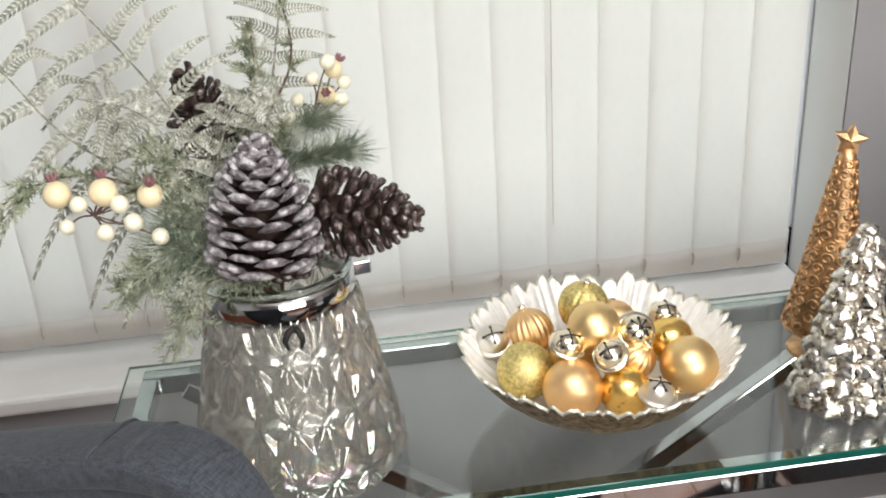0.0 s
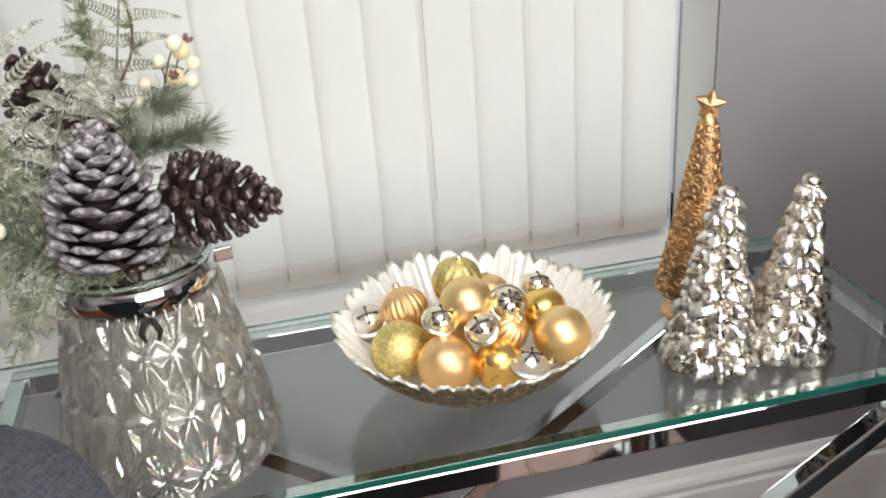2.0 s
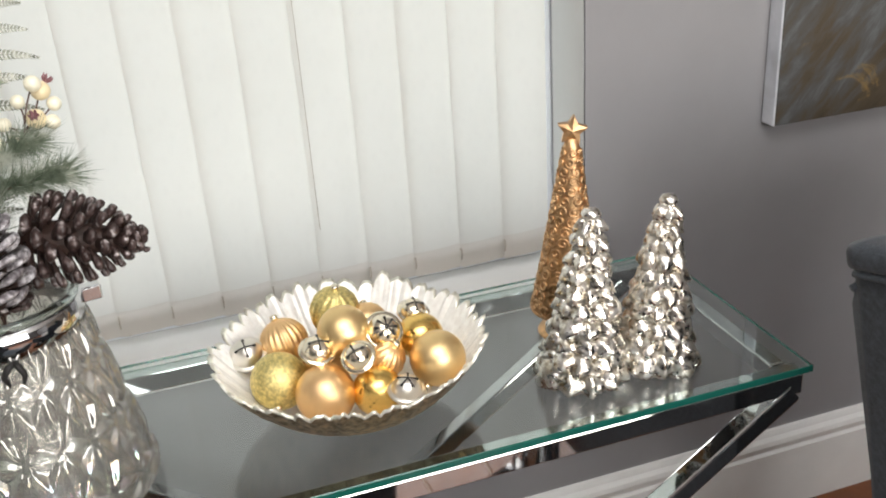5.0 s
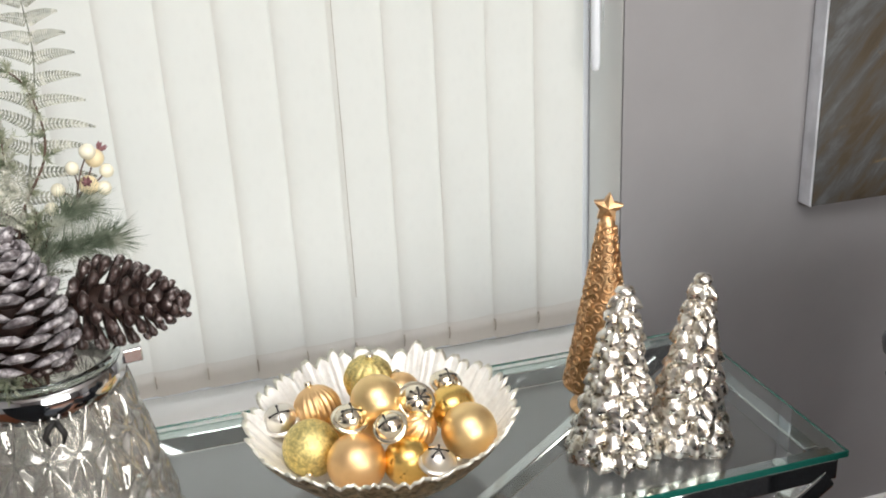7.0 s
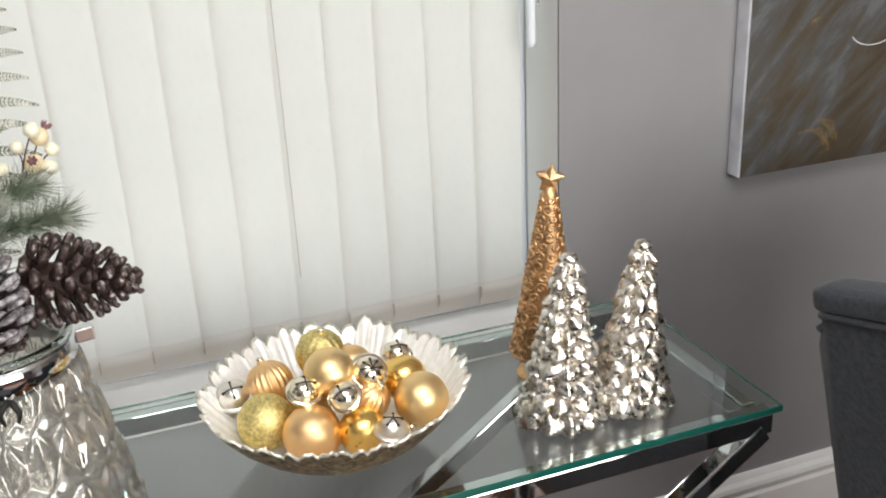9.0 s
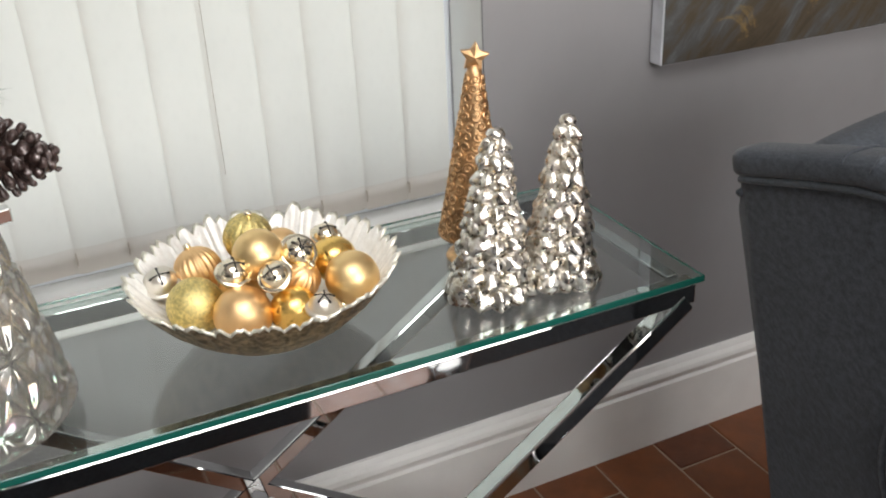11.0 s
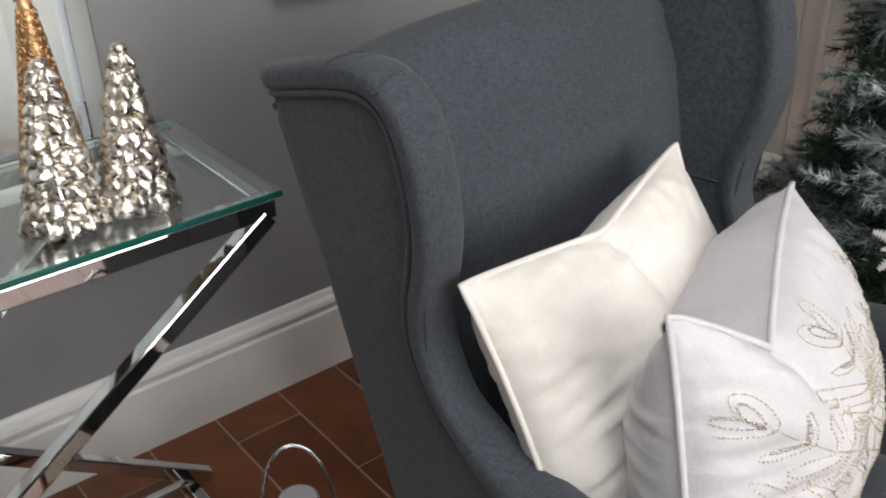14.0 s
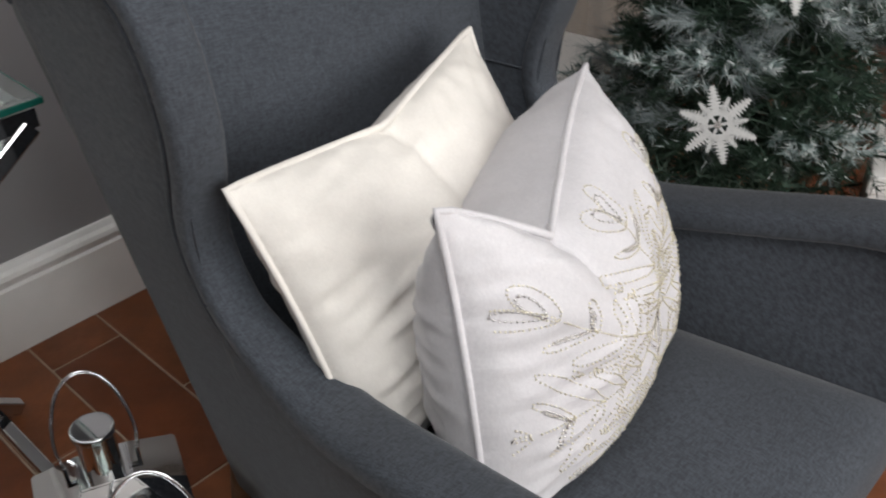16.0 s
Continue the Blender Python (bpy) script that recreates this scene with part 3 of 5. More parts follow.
link(FERN, ramp(FERN, noise_of(FERN, 150, 3, 0.7), (0.34, (0.10, 0.11, 0.085)), (0.51, (0.24, 0.245, 0.195)), (0.68, (0.54, 0.53, 0.45))), shader(FERN).inputs["Base Color"])
TWIG = painted("brown_twig", (0.10, 0.06, 0.045), 0.8, 0.3, 0.5, 90)
BERRY = painted("cream_berry", (0.80, 0.68, 0.44), 0.35, 0.08, 0.1, 60)
BERRYPALE = painted("ivory_berry", (0.80, 0.76, 0.60), 0.35, 0.06, 0.1, 60)
BLOSSOM = painted("mauve_calyx", (0.25, 0.12, 0.13), 0.7, 0.2, 0.4, 90)
CONE = painted("pine_cone_brown", (0.050, 0.026, 0.020), 0.6, 0.4, 0.6, 120)
FROST = material("frosted_cone_tip", (0.4, 0.37, 0.37), 0.6)
link(FROST, ramp(FROST, noise_of(FROST, 120, 4, 0.6, place_of(FROST)), (0.36, (0.075, 0.062, 0.066)), (0.50, (0.22, 0.20, 0.21)), (0.63, (0.56, 0.54, 0.55))), shader(FROST).inputs["Base Color"])
CONE2 = material("dusted_cone_tip", (0.2, 0.15, 0.13), 0.6)
link(CONE2, ramp(CONE2, noise_of(CONE2, 130, 4, 0.6, place_of(CONE2)), (0.44, (0.030, 0.017, 0.015)), (0.58, (0.10, 0.07, 0.065)), (0.68, (0.52, 0.48, 0.47))), shader(CONE2).inputs["Base Color"])
shader(CONE2).inputs["Roughness"].default_value = 0.38
FIR = material("fir_needles", (0.02, 0.04, 0.03), 0.65)
link(FIR, ramp(FIR, noise_of(FIR, 22, 4), (0.35, (0.008, 0.020, 0.010)), (0.55, (0.015, 0.040, 0.022)), (0.74, (0.045, 0.085, 0.060))), shader(FIR).inputs["Base Color"])
FIRSNOW = material("snowy_fir_needles", (0.45, 0.5, 0.5), 0.8)
link(FIRSNOW, ramp(FIRSNOW, noise_of(FIRSNOW, 40, 4), (0.36, (0.05, 0.085, 0.08)), (0.50, (0.24, 0.30, 0.29)), (0.64, (0.68, 0.72, 0.72))), shader(FIRSNOW).inputs["Base Color"])
GREYPINE = painted("grey_pine_needles", (0.17, 0.20, 0.205), 0.6, 0.35, 0.2, 30)
FLAKE = painted("glitter_white", (0.46, 0.46, 0.45), 0.5, 0.1, 0.8, 200)
BEAD = metal_paint("champagne_bead", (0.84, 0.75, 0.60), 0.38, 0.3, 0.0, 400)
CRYSTAL = metal_paint("clear_silver_bead", (0.72, 0.70, 0.68), 0.18, 0.25, 0.0, 400)


def blades(items):
    """Thin three-sided needles: (base, tip, half width)."""
    v, f = [], []
    for p, q, w in items:
        d = (q - p).normalized()
        a = d.orthogonal().normalized()
        c = d.cross(a)
        k = len(v)
        v += [p + w * a, p - 0.5 * w * a + 0.87 * w * c, p - 0.5 * w * a - 0.87 * w * c, q]
        f += [(k, k + 1, k + 3), (k + 1, k + 2, k + 3), (k + 2, k, k + 3)]
    return v, f


def rnd(a=1.0):
    return Vector((random.uniform(-a, a), random.uniform(-a, a), random.uniform(-a, a)))


# ---- painting on the wall ----
CANVAS = material("abstract_canvas", (0.1, 0.09, 0.07), 0.55)
strokes = node(CANVAS, "Mapping", Scale=(1.5, 1.0, 6.0))
link(CANVAS, coords(CANVAS, (1, 1, 1), (0, radians(48), 0)), strokes.inputs["Vector"])
cc = strokes.outputs[0]
base = noise_of(CANVAS, 2.4, 8, 0.72, cc, 0.35)
col = ramp(CANVAS, base, (0.30, (0.026, 0.019, 0.012)), (0.44, (0.062, 0.046, 0.027)), (0.53, (0.066, 0.066, 0.064)), (0.63, (0.115, 0.122, 0.128)),
           (0.74, (0.062, 0.052, 0.036)))
gold = ramp(CANVAS, noise_of(CANVAS, 7.0, 6, 0.7, coords(CANVAS, (1, 1, 1.8), (0, radians(20), 0)), 0.8), (0.61, (0, 0, 0)), (0.72, (1, 1, 1)))
gm = CANVAS.node_tree.nodes.new("ShaderNodeMixRGB")
gm.inputs[2].default_value = (0.24, 0.155, 0.05, 1)
link(CANVAS, gold, gm.inputs[0])
link(CANVAS, col, gm.inputs[1])
link(CANVAS, gm.outputs[0], shader(CANVAS).inputs["Base Color"])
weave = bump(CANVAS, noise_of(CANVAS, 600, 2), 0.3, 0.0008)
bump(CANVAS, base, 0.5, 0.004, weave)
CANVASEDGE = painted("painted_canvas_edge", (0.62, 0.64, 0.68), 0.6, 0.22, 0.3, 12)
pic = thing("canvas_painting", pose(0.112, 0, 0.880), "abstract canvas in dark brown, slate grey and gold", "painting")
part("canvas", box(0, 0.76, -0.036, -0.001, 0, 0.76, 0.003), CANVASEDGE, pic, "white-smeared canvas edges")
part("painted_face", box(0.002, 0.758, -0.0385, -0.0362, 0.002, 0.758, 0.001), CANVAS, pic)
for cx, cz, r, a0, a1 in ((0.25, 0.345, 0.055, 190, 345), (0.27, 0.24, 0.05, 200, 335), (0.43, 0.40, 0.07, 170, 330)):
    arc = [(cx + r * math.cos(radians(a)), -0.0392, cz + 0.55 * r * math.sin(radians(a))) for a in np.linspace(a0, a1, 18)]
    part("brush_ridge", tube(arc, 0.0011, 6), CANVASEDGE, pic, "thin pale curved ridge of paint")

# ---- bowl of baubles ----
RIMGOLD = metal_paint("pale_gold_edge", (0.86, 0.80, 0.68), 0.35, 0.3, 0.3, 90, 0.6)
BX, BY = -0.737, -0.392
bowl = thing("decorative_bowl", pose(BX, BY, TZ + 0.001), "pearl and gold leaf bowl with a ruffled feathered rim", "bowl")
PROFILE = [(0.0, 0.0), (0.035, 0.0), (0.060, 0.004), (0.092, 0.018), (0.118, 0.036), (0.138, 0.054), (0.152, 0.071), (0.163, 0.085)]
N = 480


def bowl_ring(r, z, lift, k, t):
    a = 2 * math.pi * k / N
    flute = abs(math.sin(23 * a + 1.6 * math.sin(3 * a) + 0.5 * math.sin(11 * a))) ** 0.5
    petal = 0.5 + 0.5 * math.sin(7 * a + 1.6 * math.sin(3 * a)) * math.sin(13 * a + 1)
    rr = 0.950 * r * (1 + 0.055 * t * (flute - 0.5) + 0.06 * t * t * (petal - 0.5))
    zz = z + lift + t ** 3 * (0.009 * (flute - 0.5) + 0.010 * (petal - 0.5) + 0.004 * noise.noise((a * 14.0, 0.5, 0.0)) + 0.003 * noise.noise((a * 38.0, 2.5, 0.0)))
    return (rr * math.cos(a), rr * math.sin(a), zz)


for nm, lift, mat, lab in (("outer_shell", 0.0, SILVERLEAF, "crackled dull gold leaf outside"), ("inner_shell", 0.0035, PEARL, "shimmering pearl inside")):
    v, f = [], []
    rings = []
    for i, (r, z) in enumerate(PROFILE):
        t = i / (len(PROFILE) - 1)
        rings.append(len(v))
        v += [bowl_ring(max(r, 1e-4) * (0.985 if lift else 1), z, lift, k, t) for k in range(N)]
    for a, c in zip(rings, rings[1:]):
        f += [(a + k, a + (k + 1) % N, c + (k + 1) % N, c + k) for k in range(N)]
    put(nm, v, f, mat, bowl, lab, True)
v, f = [], []
for k in range(N):
    v += [bowl_ring(0.163, 0.085, 0.0, k, 1), bowl_ring(0.163 * 0.985, 0.085, 0.0035, k, 1), tuple(Vector(bowl_ring(0.1665, 0.0890, 0.002, k, 1)))]
for k in range(N):
    a, c = 3 * k, 3 * ((k + 1) % N)
    f += [(a, c, c + 2, a + 2), (a + 2, c + 2, c + 1, a + 1)]
put("rim", v, f, RIMGOLD, bowl, "feathered pale gold rim", True)


def ball(r, ribs=0, depth=0.0, n=40, m=24):
    v, f = [], []
    for j in range(m + 1):
        th = math.pi * j / m
        for k in range(n):
            a = 2 * math.pi * k / n
            rr = r * (1 - depth * (0.5 + 0.5 * math.cos(ribs * a)) * math.sin(th)) if ribs else r
            v.append((rr * math.sin(th) * math.cos(a), rr * math.sin(th) * math.sin(a), r * math.cos(th)))
    for j in range(m):
        f += [(j * n + k, (j + 1) * n + k, (j + 1) * n + (k + 1) % n, j * n + (k + 1) % n) for k in range(n)]
    return v, f


def bauble(x, y, z, r, mat, label, ribs=0, tilt=(30, 20, 0)):
    t = thing("bauble", pose(x, y, z, *tilt), label, "bauble", "baubles in the bowl")
    v, f = ball(r, ribs, 0.10 if ribs else 0, 96 if ribs else 40)
    put("ball", v, f, mat, t, smooth=True)
    cap = part("cap", lathe([(0.0, r + 0.006), (0.004, r + 0.006), (0.0048, r + 0.0045), (0.0048, r - 0.002), (0.0, r - 0.002)], 14), POLISHED, t, "small metal cap", True)
    return t


def jingle_bell(x, y, z, r, mat, label, tilt, rays=4):
    t = thing("jingle_bell", pose(x, y, z, *tilt), label, "bell", "bells in the bowl")
    part("shell", lathe([(r * math.sin(th) * (1.0), r * math.cos(th)) for th in np.linspace(0, math.pi, 22)], 32), mat, t, smooth=True)
    part("band", lathe([(r * 0.98, 0.0022), (r * 1.20, 0.0016), (r * 1.235, 0), (r * 1.20, -0.0018), (r * 0.98, -0.0025)], 36), mat, t, "raised band", True)
    for k in range(rays):
        a = math.pi * 2 * k / rays
        pts = [(r * 1.004 * math.sin(th) * math.cos(a), r * 1.004 * math.sin(th) * math.sin(a), r * 1.004 * math.cos(th)) for th in np.linspace(0.03, 0.70, 7)]
        part("slit", tube(pts, [0.0008, 0.0009, 0.0009, 0.0009, 0.0009, 0.0017, 0.0017], 8), BLACK, t, "dark cut slit")
    return t


bauble(-0.824, -0.400, 0.826, 0.0340, GLITTERGOLD, "pale gold glitter bauble", tilt=(120, 30, 0))
bauble(-0.780, -0.448, 0.825, 0.0343, COPPERGOLD, "satin copper-gold bauble in the bowl", tilt=(150, 10, 0))
bauble(-0.722, -0.458, 0.820, 0.0290, OLDGOLD, "speckled antique gold bauble", tilt=(20, 60, 0))
bauble(-0.645, -0.448, 0.838, 0.0329, SATINGOLD, "satin gold bauble in the bowl", tilt=(150, 40, 0))
bauble(-0.652, -0.404, 0.846, 0.0285, OLDGOLD, "speckled antique gold bauble", tilt=(-40, 40, 0))
bauble(-0.743, -0.403, 0.874, 0.0310, SATINGOLD, "satin gold bauble in the bowl", tilt=(140, -40, 0))
bauble(-0.740, -0.345, 0.872, 0.0311, GLITTERGOLD, "ribbed gold bauble with glitter bands", 14, (8, 4, 0))
bauble(-0.805, -0.338, 0.840, 0.0300, COPPERGOLD, "finely ribbed copper-gold bauble", 22, (-20, -14, 0))
bauble(-0.703, -0.428, 0.842, 0.0245, COPPERGOLD, "ribbed copper-gold bauble in the bowl", 16, (25, 30, 0))
bauble(-0.706, -0.366, 0.858, 0.0250, COPPERGOLD, "satin copper-gold bauble in the bowl", tilt=(-60, 10, 0))
bauble(-0.765, -0.375, 0.812, 0.0300, SATINGOLD, "satin gold bauble in the bowl", tilt=(160, 0, 0))
bauble(-0.700, -0.370, 0.812, 0.0300, SATINGOLD, "satin gold bauble in the bowl", tilt=(160, 0, 0))
jingle_bell(-0.696, -0.489, 0.832, 0.0180, SILVERSATIN, "satin silver jingle bell", (12, 5, 0), 5)
jingle_bell(-0.700, -0.420, 0.873, 0.0195, POLISHED, "polished jingle bell cut with a snowflake", (48, 6, 0), 8)
jingle_bell(-0.740, -0.458, 0.869, 0.0165, POLISHED, "polished gold jingle bell", (30, -24, 0), 4)
jingle_bell(-0.779, -0.420, 0.866, 0.0178, POLISHED, "polished silver-gold jingle bell with slits", (22, 8, 0), 4)
jingle_bell(-0.851, -0.345, 0.838, 0.0190, SILVERSATIN, "satin silver jingle bell", (30, -10, 0), 4)
jingle_bell(-0.651, -0.378, 0.866, 0.0165, POLISHED, "polished silver jingle bell", (20, 8, 0), 4)


# ---- ornamental trees on the table ----
def bough_mesh(k):
    """A moulded glass bough: a soft-edged pyramid, its point low on the outside, dented as blown glass is."""
    b = bmesh.new()
    bmesh.ops.create_icosphere(b, subdivisions=3, radius=1.0)
    e = 1.22 + 0.10 * k
    for v in b.verts:
        p = v.co.copy()
        p = Euler((radians(45 if k % 2 else 0), 0, 0)).to_matrix() @ p
        p = p / (abs(p.x) ** e + abs(p.y) ** e + abs(p.z) ** e) ** (1 / e)
        if k % 2:
            p = Euler((radians(-45), 0, 0)).to_matrix() @ p * 1.12
        dent = 1 + 0.22 * noise.noise(p * 1.9 + Vector((k * 7.3, 0, 0)))
        v.co = Vector((p.x * 1.05 * dent, p.y * dent, p.z * dent - 0.32 * max(0.0, p.x) ** 1.5))
    me = bpy.data.meshes.new("bough")
    b.to_mesh(me)
    b.free()
    me.materials.append(MERCURY)
    me.polygons.foreach_set("use_smooth", [True] * len(me.polygons))
    return me


BOUGHS = [bough_mesh(k) for k in range(4)]


def mercury_tree(x, y, h, r, turn, label):
    t = thing("glass_tree", pose(x, y, TZ + 0.001, 0, 3.5, 0) @ pose(0, 0, 0, 0, 0, turn), label, "tree ornament", "glass trees")
    part("base", lathe([(0, 0), (r * 0.74, 0.0), (r * 0.80, 0.003), (r * 0.80, 0.008), (0, 0.010)], 40), BLACK, t, "dark flat foot", True)
    b = lathe([(0, 0.008), (r * 0.74, 0.008), (r * 0.72, h * 0.07), (r * 0.30, h * 0.70), (r * 0.17, h * 0.93), (r * 0.12, h * 0.97), (0, h * 0.985)], 40)
    rows = 10
    for i in range(rows):
        e = i / (rows - 1)
        z = h * (0.062 + 0.845 * e ** 0.94)
        rr = r * (0.75 - 0.59 * e) * (1.06 if i == 0 else 1.0)
        n = max(5, round(10 - 4.5 * e))
        wide, tall, deep = math.pi * rr / n * 1.42, h * 0.071 * (1 - 0.32 * e) * (1.18 if i == 0 else 1.0), r * (0.36 - 0.12 * e)
        for k in range(n):
            a = 2 * math.pi * (k + 0.5 * (i % 2)) / n + random.uniform(-0.10, 0.10)
            bo = new("bough", random.choice(BOUGHS))
            bo.parent = t
            bo.matrix_local = Matrix.Translation((rr * math.cos(a), rr * math.sin(a), z + random.uniform(-0.0015, 0.0015))) @ Euler((0, 0, a + random.uniform(-0.2, 0.2))).to_matrix().to_4x4() @ \
                Euler((0, radians(random.uniform(2, 20)), 0)).to_matrix().to_4x4() @ Matrix.Diagonal((deep, wide * random.uniform(0.92, 1.15), tall * random.uniform(0.9, 1.1), 1))
    part("tree_core", b, MERCURY, t, smooth=True)
    part("knob", lathe([(0, h * 0.945), (r * 0.19, h * 0.955), (r * 0.235, h * 0.975), (r * 0.17, h * 1.0), (r * 0.08, h * 1.008), (0, h * 1.008)], 20), MERCURY, t, smooth=True)
    return t


mercury_tree(-0.460, -0.446, 0.224, 0.0525, 10, "silver mercury glass Christmas tree ornament with knobbly boughs")
mercury_tree(-0.360, -0.450, 0.224, 0.0495, 37, "silver mercury glass Christmas tree, tilted beside its twin")

gold_tree = thing("scrollwork_tree", pose(-0.452, -0.338, TZ + 0.001, 0, 0, 0), "copper-gold cone tree with raised scrollwork and a star", "tree ornament")
part("base", lathe([(0, 0), (0.036, 0), (0.038, 0.003), (0.036, 0.0075), (0.012, 0.010), (0.009, 0.040), (0, 0.040)], 36), COPPER, gold_tree, "plain round copper base", True)
CB, CT, CH0, CH1 = 0.047, 0.0085, 0.036, 0.274


def cone_r(z):
    e = (z - CH0) / (CH1 - CH0)
    return CB + (CT - CB) * e ** 0.93


part("cone", lathe([(0, CH0), (CB * 0.94, CH0)] + [(cone_r(z), z) for z in np.linspace(CH0 + 0.003, CH1, 20)] + [(0, CH1 + 0.002)], 48), COPPER, gold_tree, smooth=True)
relief = bmesh.new()
z = CH0 + 0.012
row = 0
while z < CH1 - 0.012:
    rr = cone_r(z)
    size = 0.0098 * (0.55 + 0.45 * rr / CB)
    n = max(4, int(2 * math.pi * rr / (size * 2.0)))
    for k in range(n):
        a0 = 2 * math.pi * (k + 0.5 * (row % 2)) / n
        s = 1 if (k + row) % 2 else -1
        pts = []
        for j in range(15):
            q = j / 14
            an = s * (q * 8.2 + row)
            rad = size * (1.0 - 0.82 * q)
            zz = z + rad * math.sin(an)
            r2 = cone_r(zz) + 0.0008
            aa = a0 + rad * math.cos(an) / max(rr, 0.006)
            pts.append((r2 * math.cos(aa), r2 * math.sin(aa), zz))
        tube(pts, [0.0012 + 0.0010 * math.sin(math.pi * j / 14) for j in range(15)], 6, relief, cap=False)
    z += size * 1.75
    row += 1
for zz in (CH0 + 0.003,):
    tube([(cone_r(zz) * math.cos(a), cone_r(zz) * math.sin(a), zz) for a in np.linspace(0, 2 * math.pi, 40)], 0.0022, 6, relief, cap=False)
part("scrollwork", relief, COPPER, gold_tree, "raised curling scrolls", True)
b = bmesh.new()
pr = [(0.0195 if k % 2 == 0 else 0.0105, math.pi / 2 + k * math.pi / 5) for k in range(10)]
fr = [b.verts.new((r * math.cos(a), -0.005, r * math.sin(a))) for r, a in pr]
bk = [b.verts.new((r * math.cos(a), 0.005, r * math.sin(a))) for r, a in pr]
cf, cb_ = b.verts.new((0, -0.0085, 0)), b.verts.new((0, 0.0085, 0))
for k in range(10):
    j = (k + 1) % 10
    b.faces.new((fr[k], fr[j], cf))
    b.faces.new((bk[j], bk[k], cb_))
    b.faces.new((fr[j], fr[k], bk[k], bk[j]))
star = part("star", b, COPPER, gold_tree, "five-pointed copper-gold star")
star.matrix_local = pose(0.0, 0, CH1 + 0.0105, 0, 6, -22)
gold_tree.matrix_world = pose(-0.429, -0.338, TZ + 0.001, 0, 2.2, 0)

# ---- cut glass vase ----
VX, VY = -1.088, -0.418
vase = thing("glass_vase", pose(VX, VY, TZ + 0.001), "tapered cut glass vase with a chrome collar", "vase")
NA, NZ, CELLS, TIERS, VH = 360, 110, 18, 3.35, 0.222


def vase_r(e):
    return (0.121 - 0.046 * e ** 0.95) * min(1.0, 0.91 + 1.6 * e)


v, f = [], []
for j in range(NZ + 1):
    e = j / NZ
    for k in range(NA):
        a = 2 * math.pi * k / NA
        tier = e * TIERS
        cell_v = tier % 1
        cu = ((a / (2 * math.pi) * CELLS) % 1) * 2 - 1
        cv = cell_v * 2 - 1
        rho = min(1.0, math.hypot(cu, cv))
        ph = math.atan2(cv, cu)
        ray = abs(((ph / (math.pi / 4)) % 1) * 2 - 1)
        hgt = (ray - 0.5) * 1.3 * min(1, rho * 1.9) - 0.35 * max(0, 1 - rho * 3)
        fade = min(1, e * 12) * min(1, (1 - e) * 10)
        r = vase_r(e) + 0.0052 * hgt * fade
        v.append((r * math.cos(a), r * math.sin(a), 0.004 + e * VH))
for j in range(NZ):
    f += [(j * NA + k, j * NA + (k + 1) % NA, (j + 1) * NA + (k + 1) % NA, (j + 1) * NA + k) for k in range(NA)]
base_i = len(v)
for j in range(13):
    e = 1 - j / 12 * 0.93
    v += [((vase_r(e) - 0.010) * math.cos(2 * math.pi * k / NA), (vase_r(e) - 0.010) * math.sin(2 * math.pi * k / NA), 0.004 + e * VH) for k in range(NA)]
for j in range(12):
    p, q = base_i + j * NA, base_i + (j + 1) * NA
    f += [(p + k, p + (k + 1) % NA, q + (k + 1) % NA, q + k) for k in range(NA)]
top_o = NZ * NA
f += [(top_o + k, top_o + (k + 1) % NA, base_i + (k + 1) % NA, base_i + k) for k in range(NA)]
last = base_i + 12 * NA
c_in = len(v)
v += [(0, 0, 0.004 + 0.07 * VH), (0, 0, 0.0)]
f += [(last + k, last + (k + 1) % NA, c_in) for k in range(NA)]
f += [((k + 1) % NA, k, c_in + 1) for k in range(NA)]
vase_body = put("body", v, f, VASEGLASS, vase, "faceted star-cut glass with a rainbow sheen", True)
vase_body.visible_shadow = False
part("collar", lathe([(0.0765, 0.206), (0.0790, 0.208), (0.0797, 0.221), (0.0790, 0.235), (0.0765, 0.2365), (0.0740, 0.235), (0.0740, 0.207)], 64, True), CHROME, vase, "polished chrome collar", True)
rim = part("rim", lathe([(0.067, 0.228), (0.0725, 0.228), (0.0770, 0.2372), (0.0780, 0.240), (0.0770, 0.2430), (0.0725, 0.2440), (0.068, 0.242), (0.0665, 0.236)], 64, True), GLASS, vase, "thick clear rim", True)
rim.visible_shadow = False
b = box(0.075, 0.098, -0.008, 0.008, 0.213, 0.229, 0.002)
clasp = part("clasp", b, CHROME, vase, "small square metal clasp")
clasp.matrix_local = pose(0, 0, 0, 0, 0, 12)
# two black drops added under the collar in place of a dark reflection
bow = bmesh.new()
for s in (-1, 1):
    tube([(0.012 + 0.002, -0.0800, 0.208), (0.012 + s * 0.005, -0.084, 0.204), (0.012 + s * 0.009, -0.086, 0.196), (0.012 + s * 0.006, -0.086, 0.186)], [0.003, 0.0035, 0.003, 0.0015], 8, bow)
part("dark_reflection", bow, BLACK, vase, "dark drops standing in for a reflection below the collar", True)

# ---- the arrangement in the vase ----
HEARTV = Vector((VX, VY, TZ + 0.22))


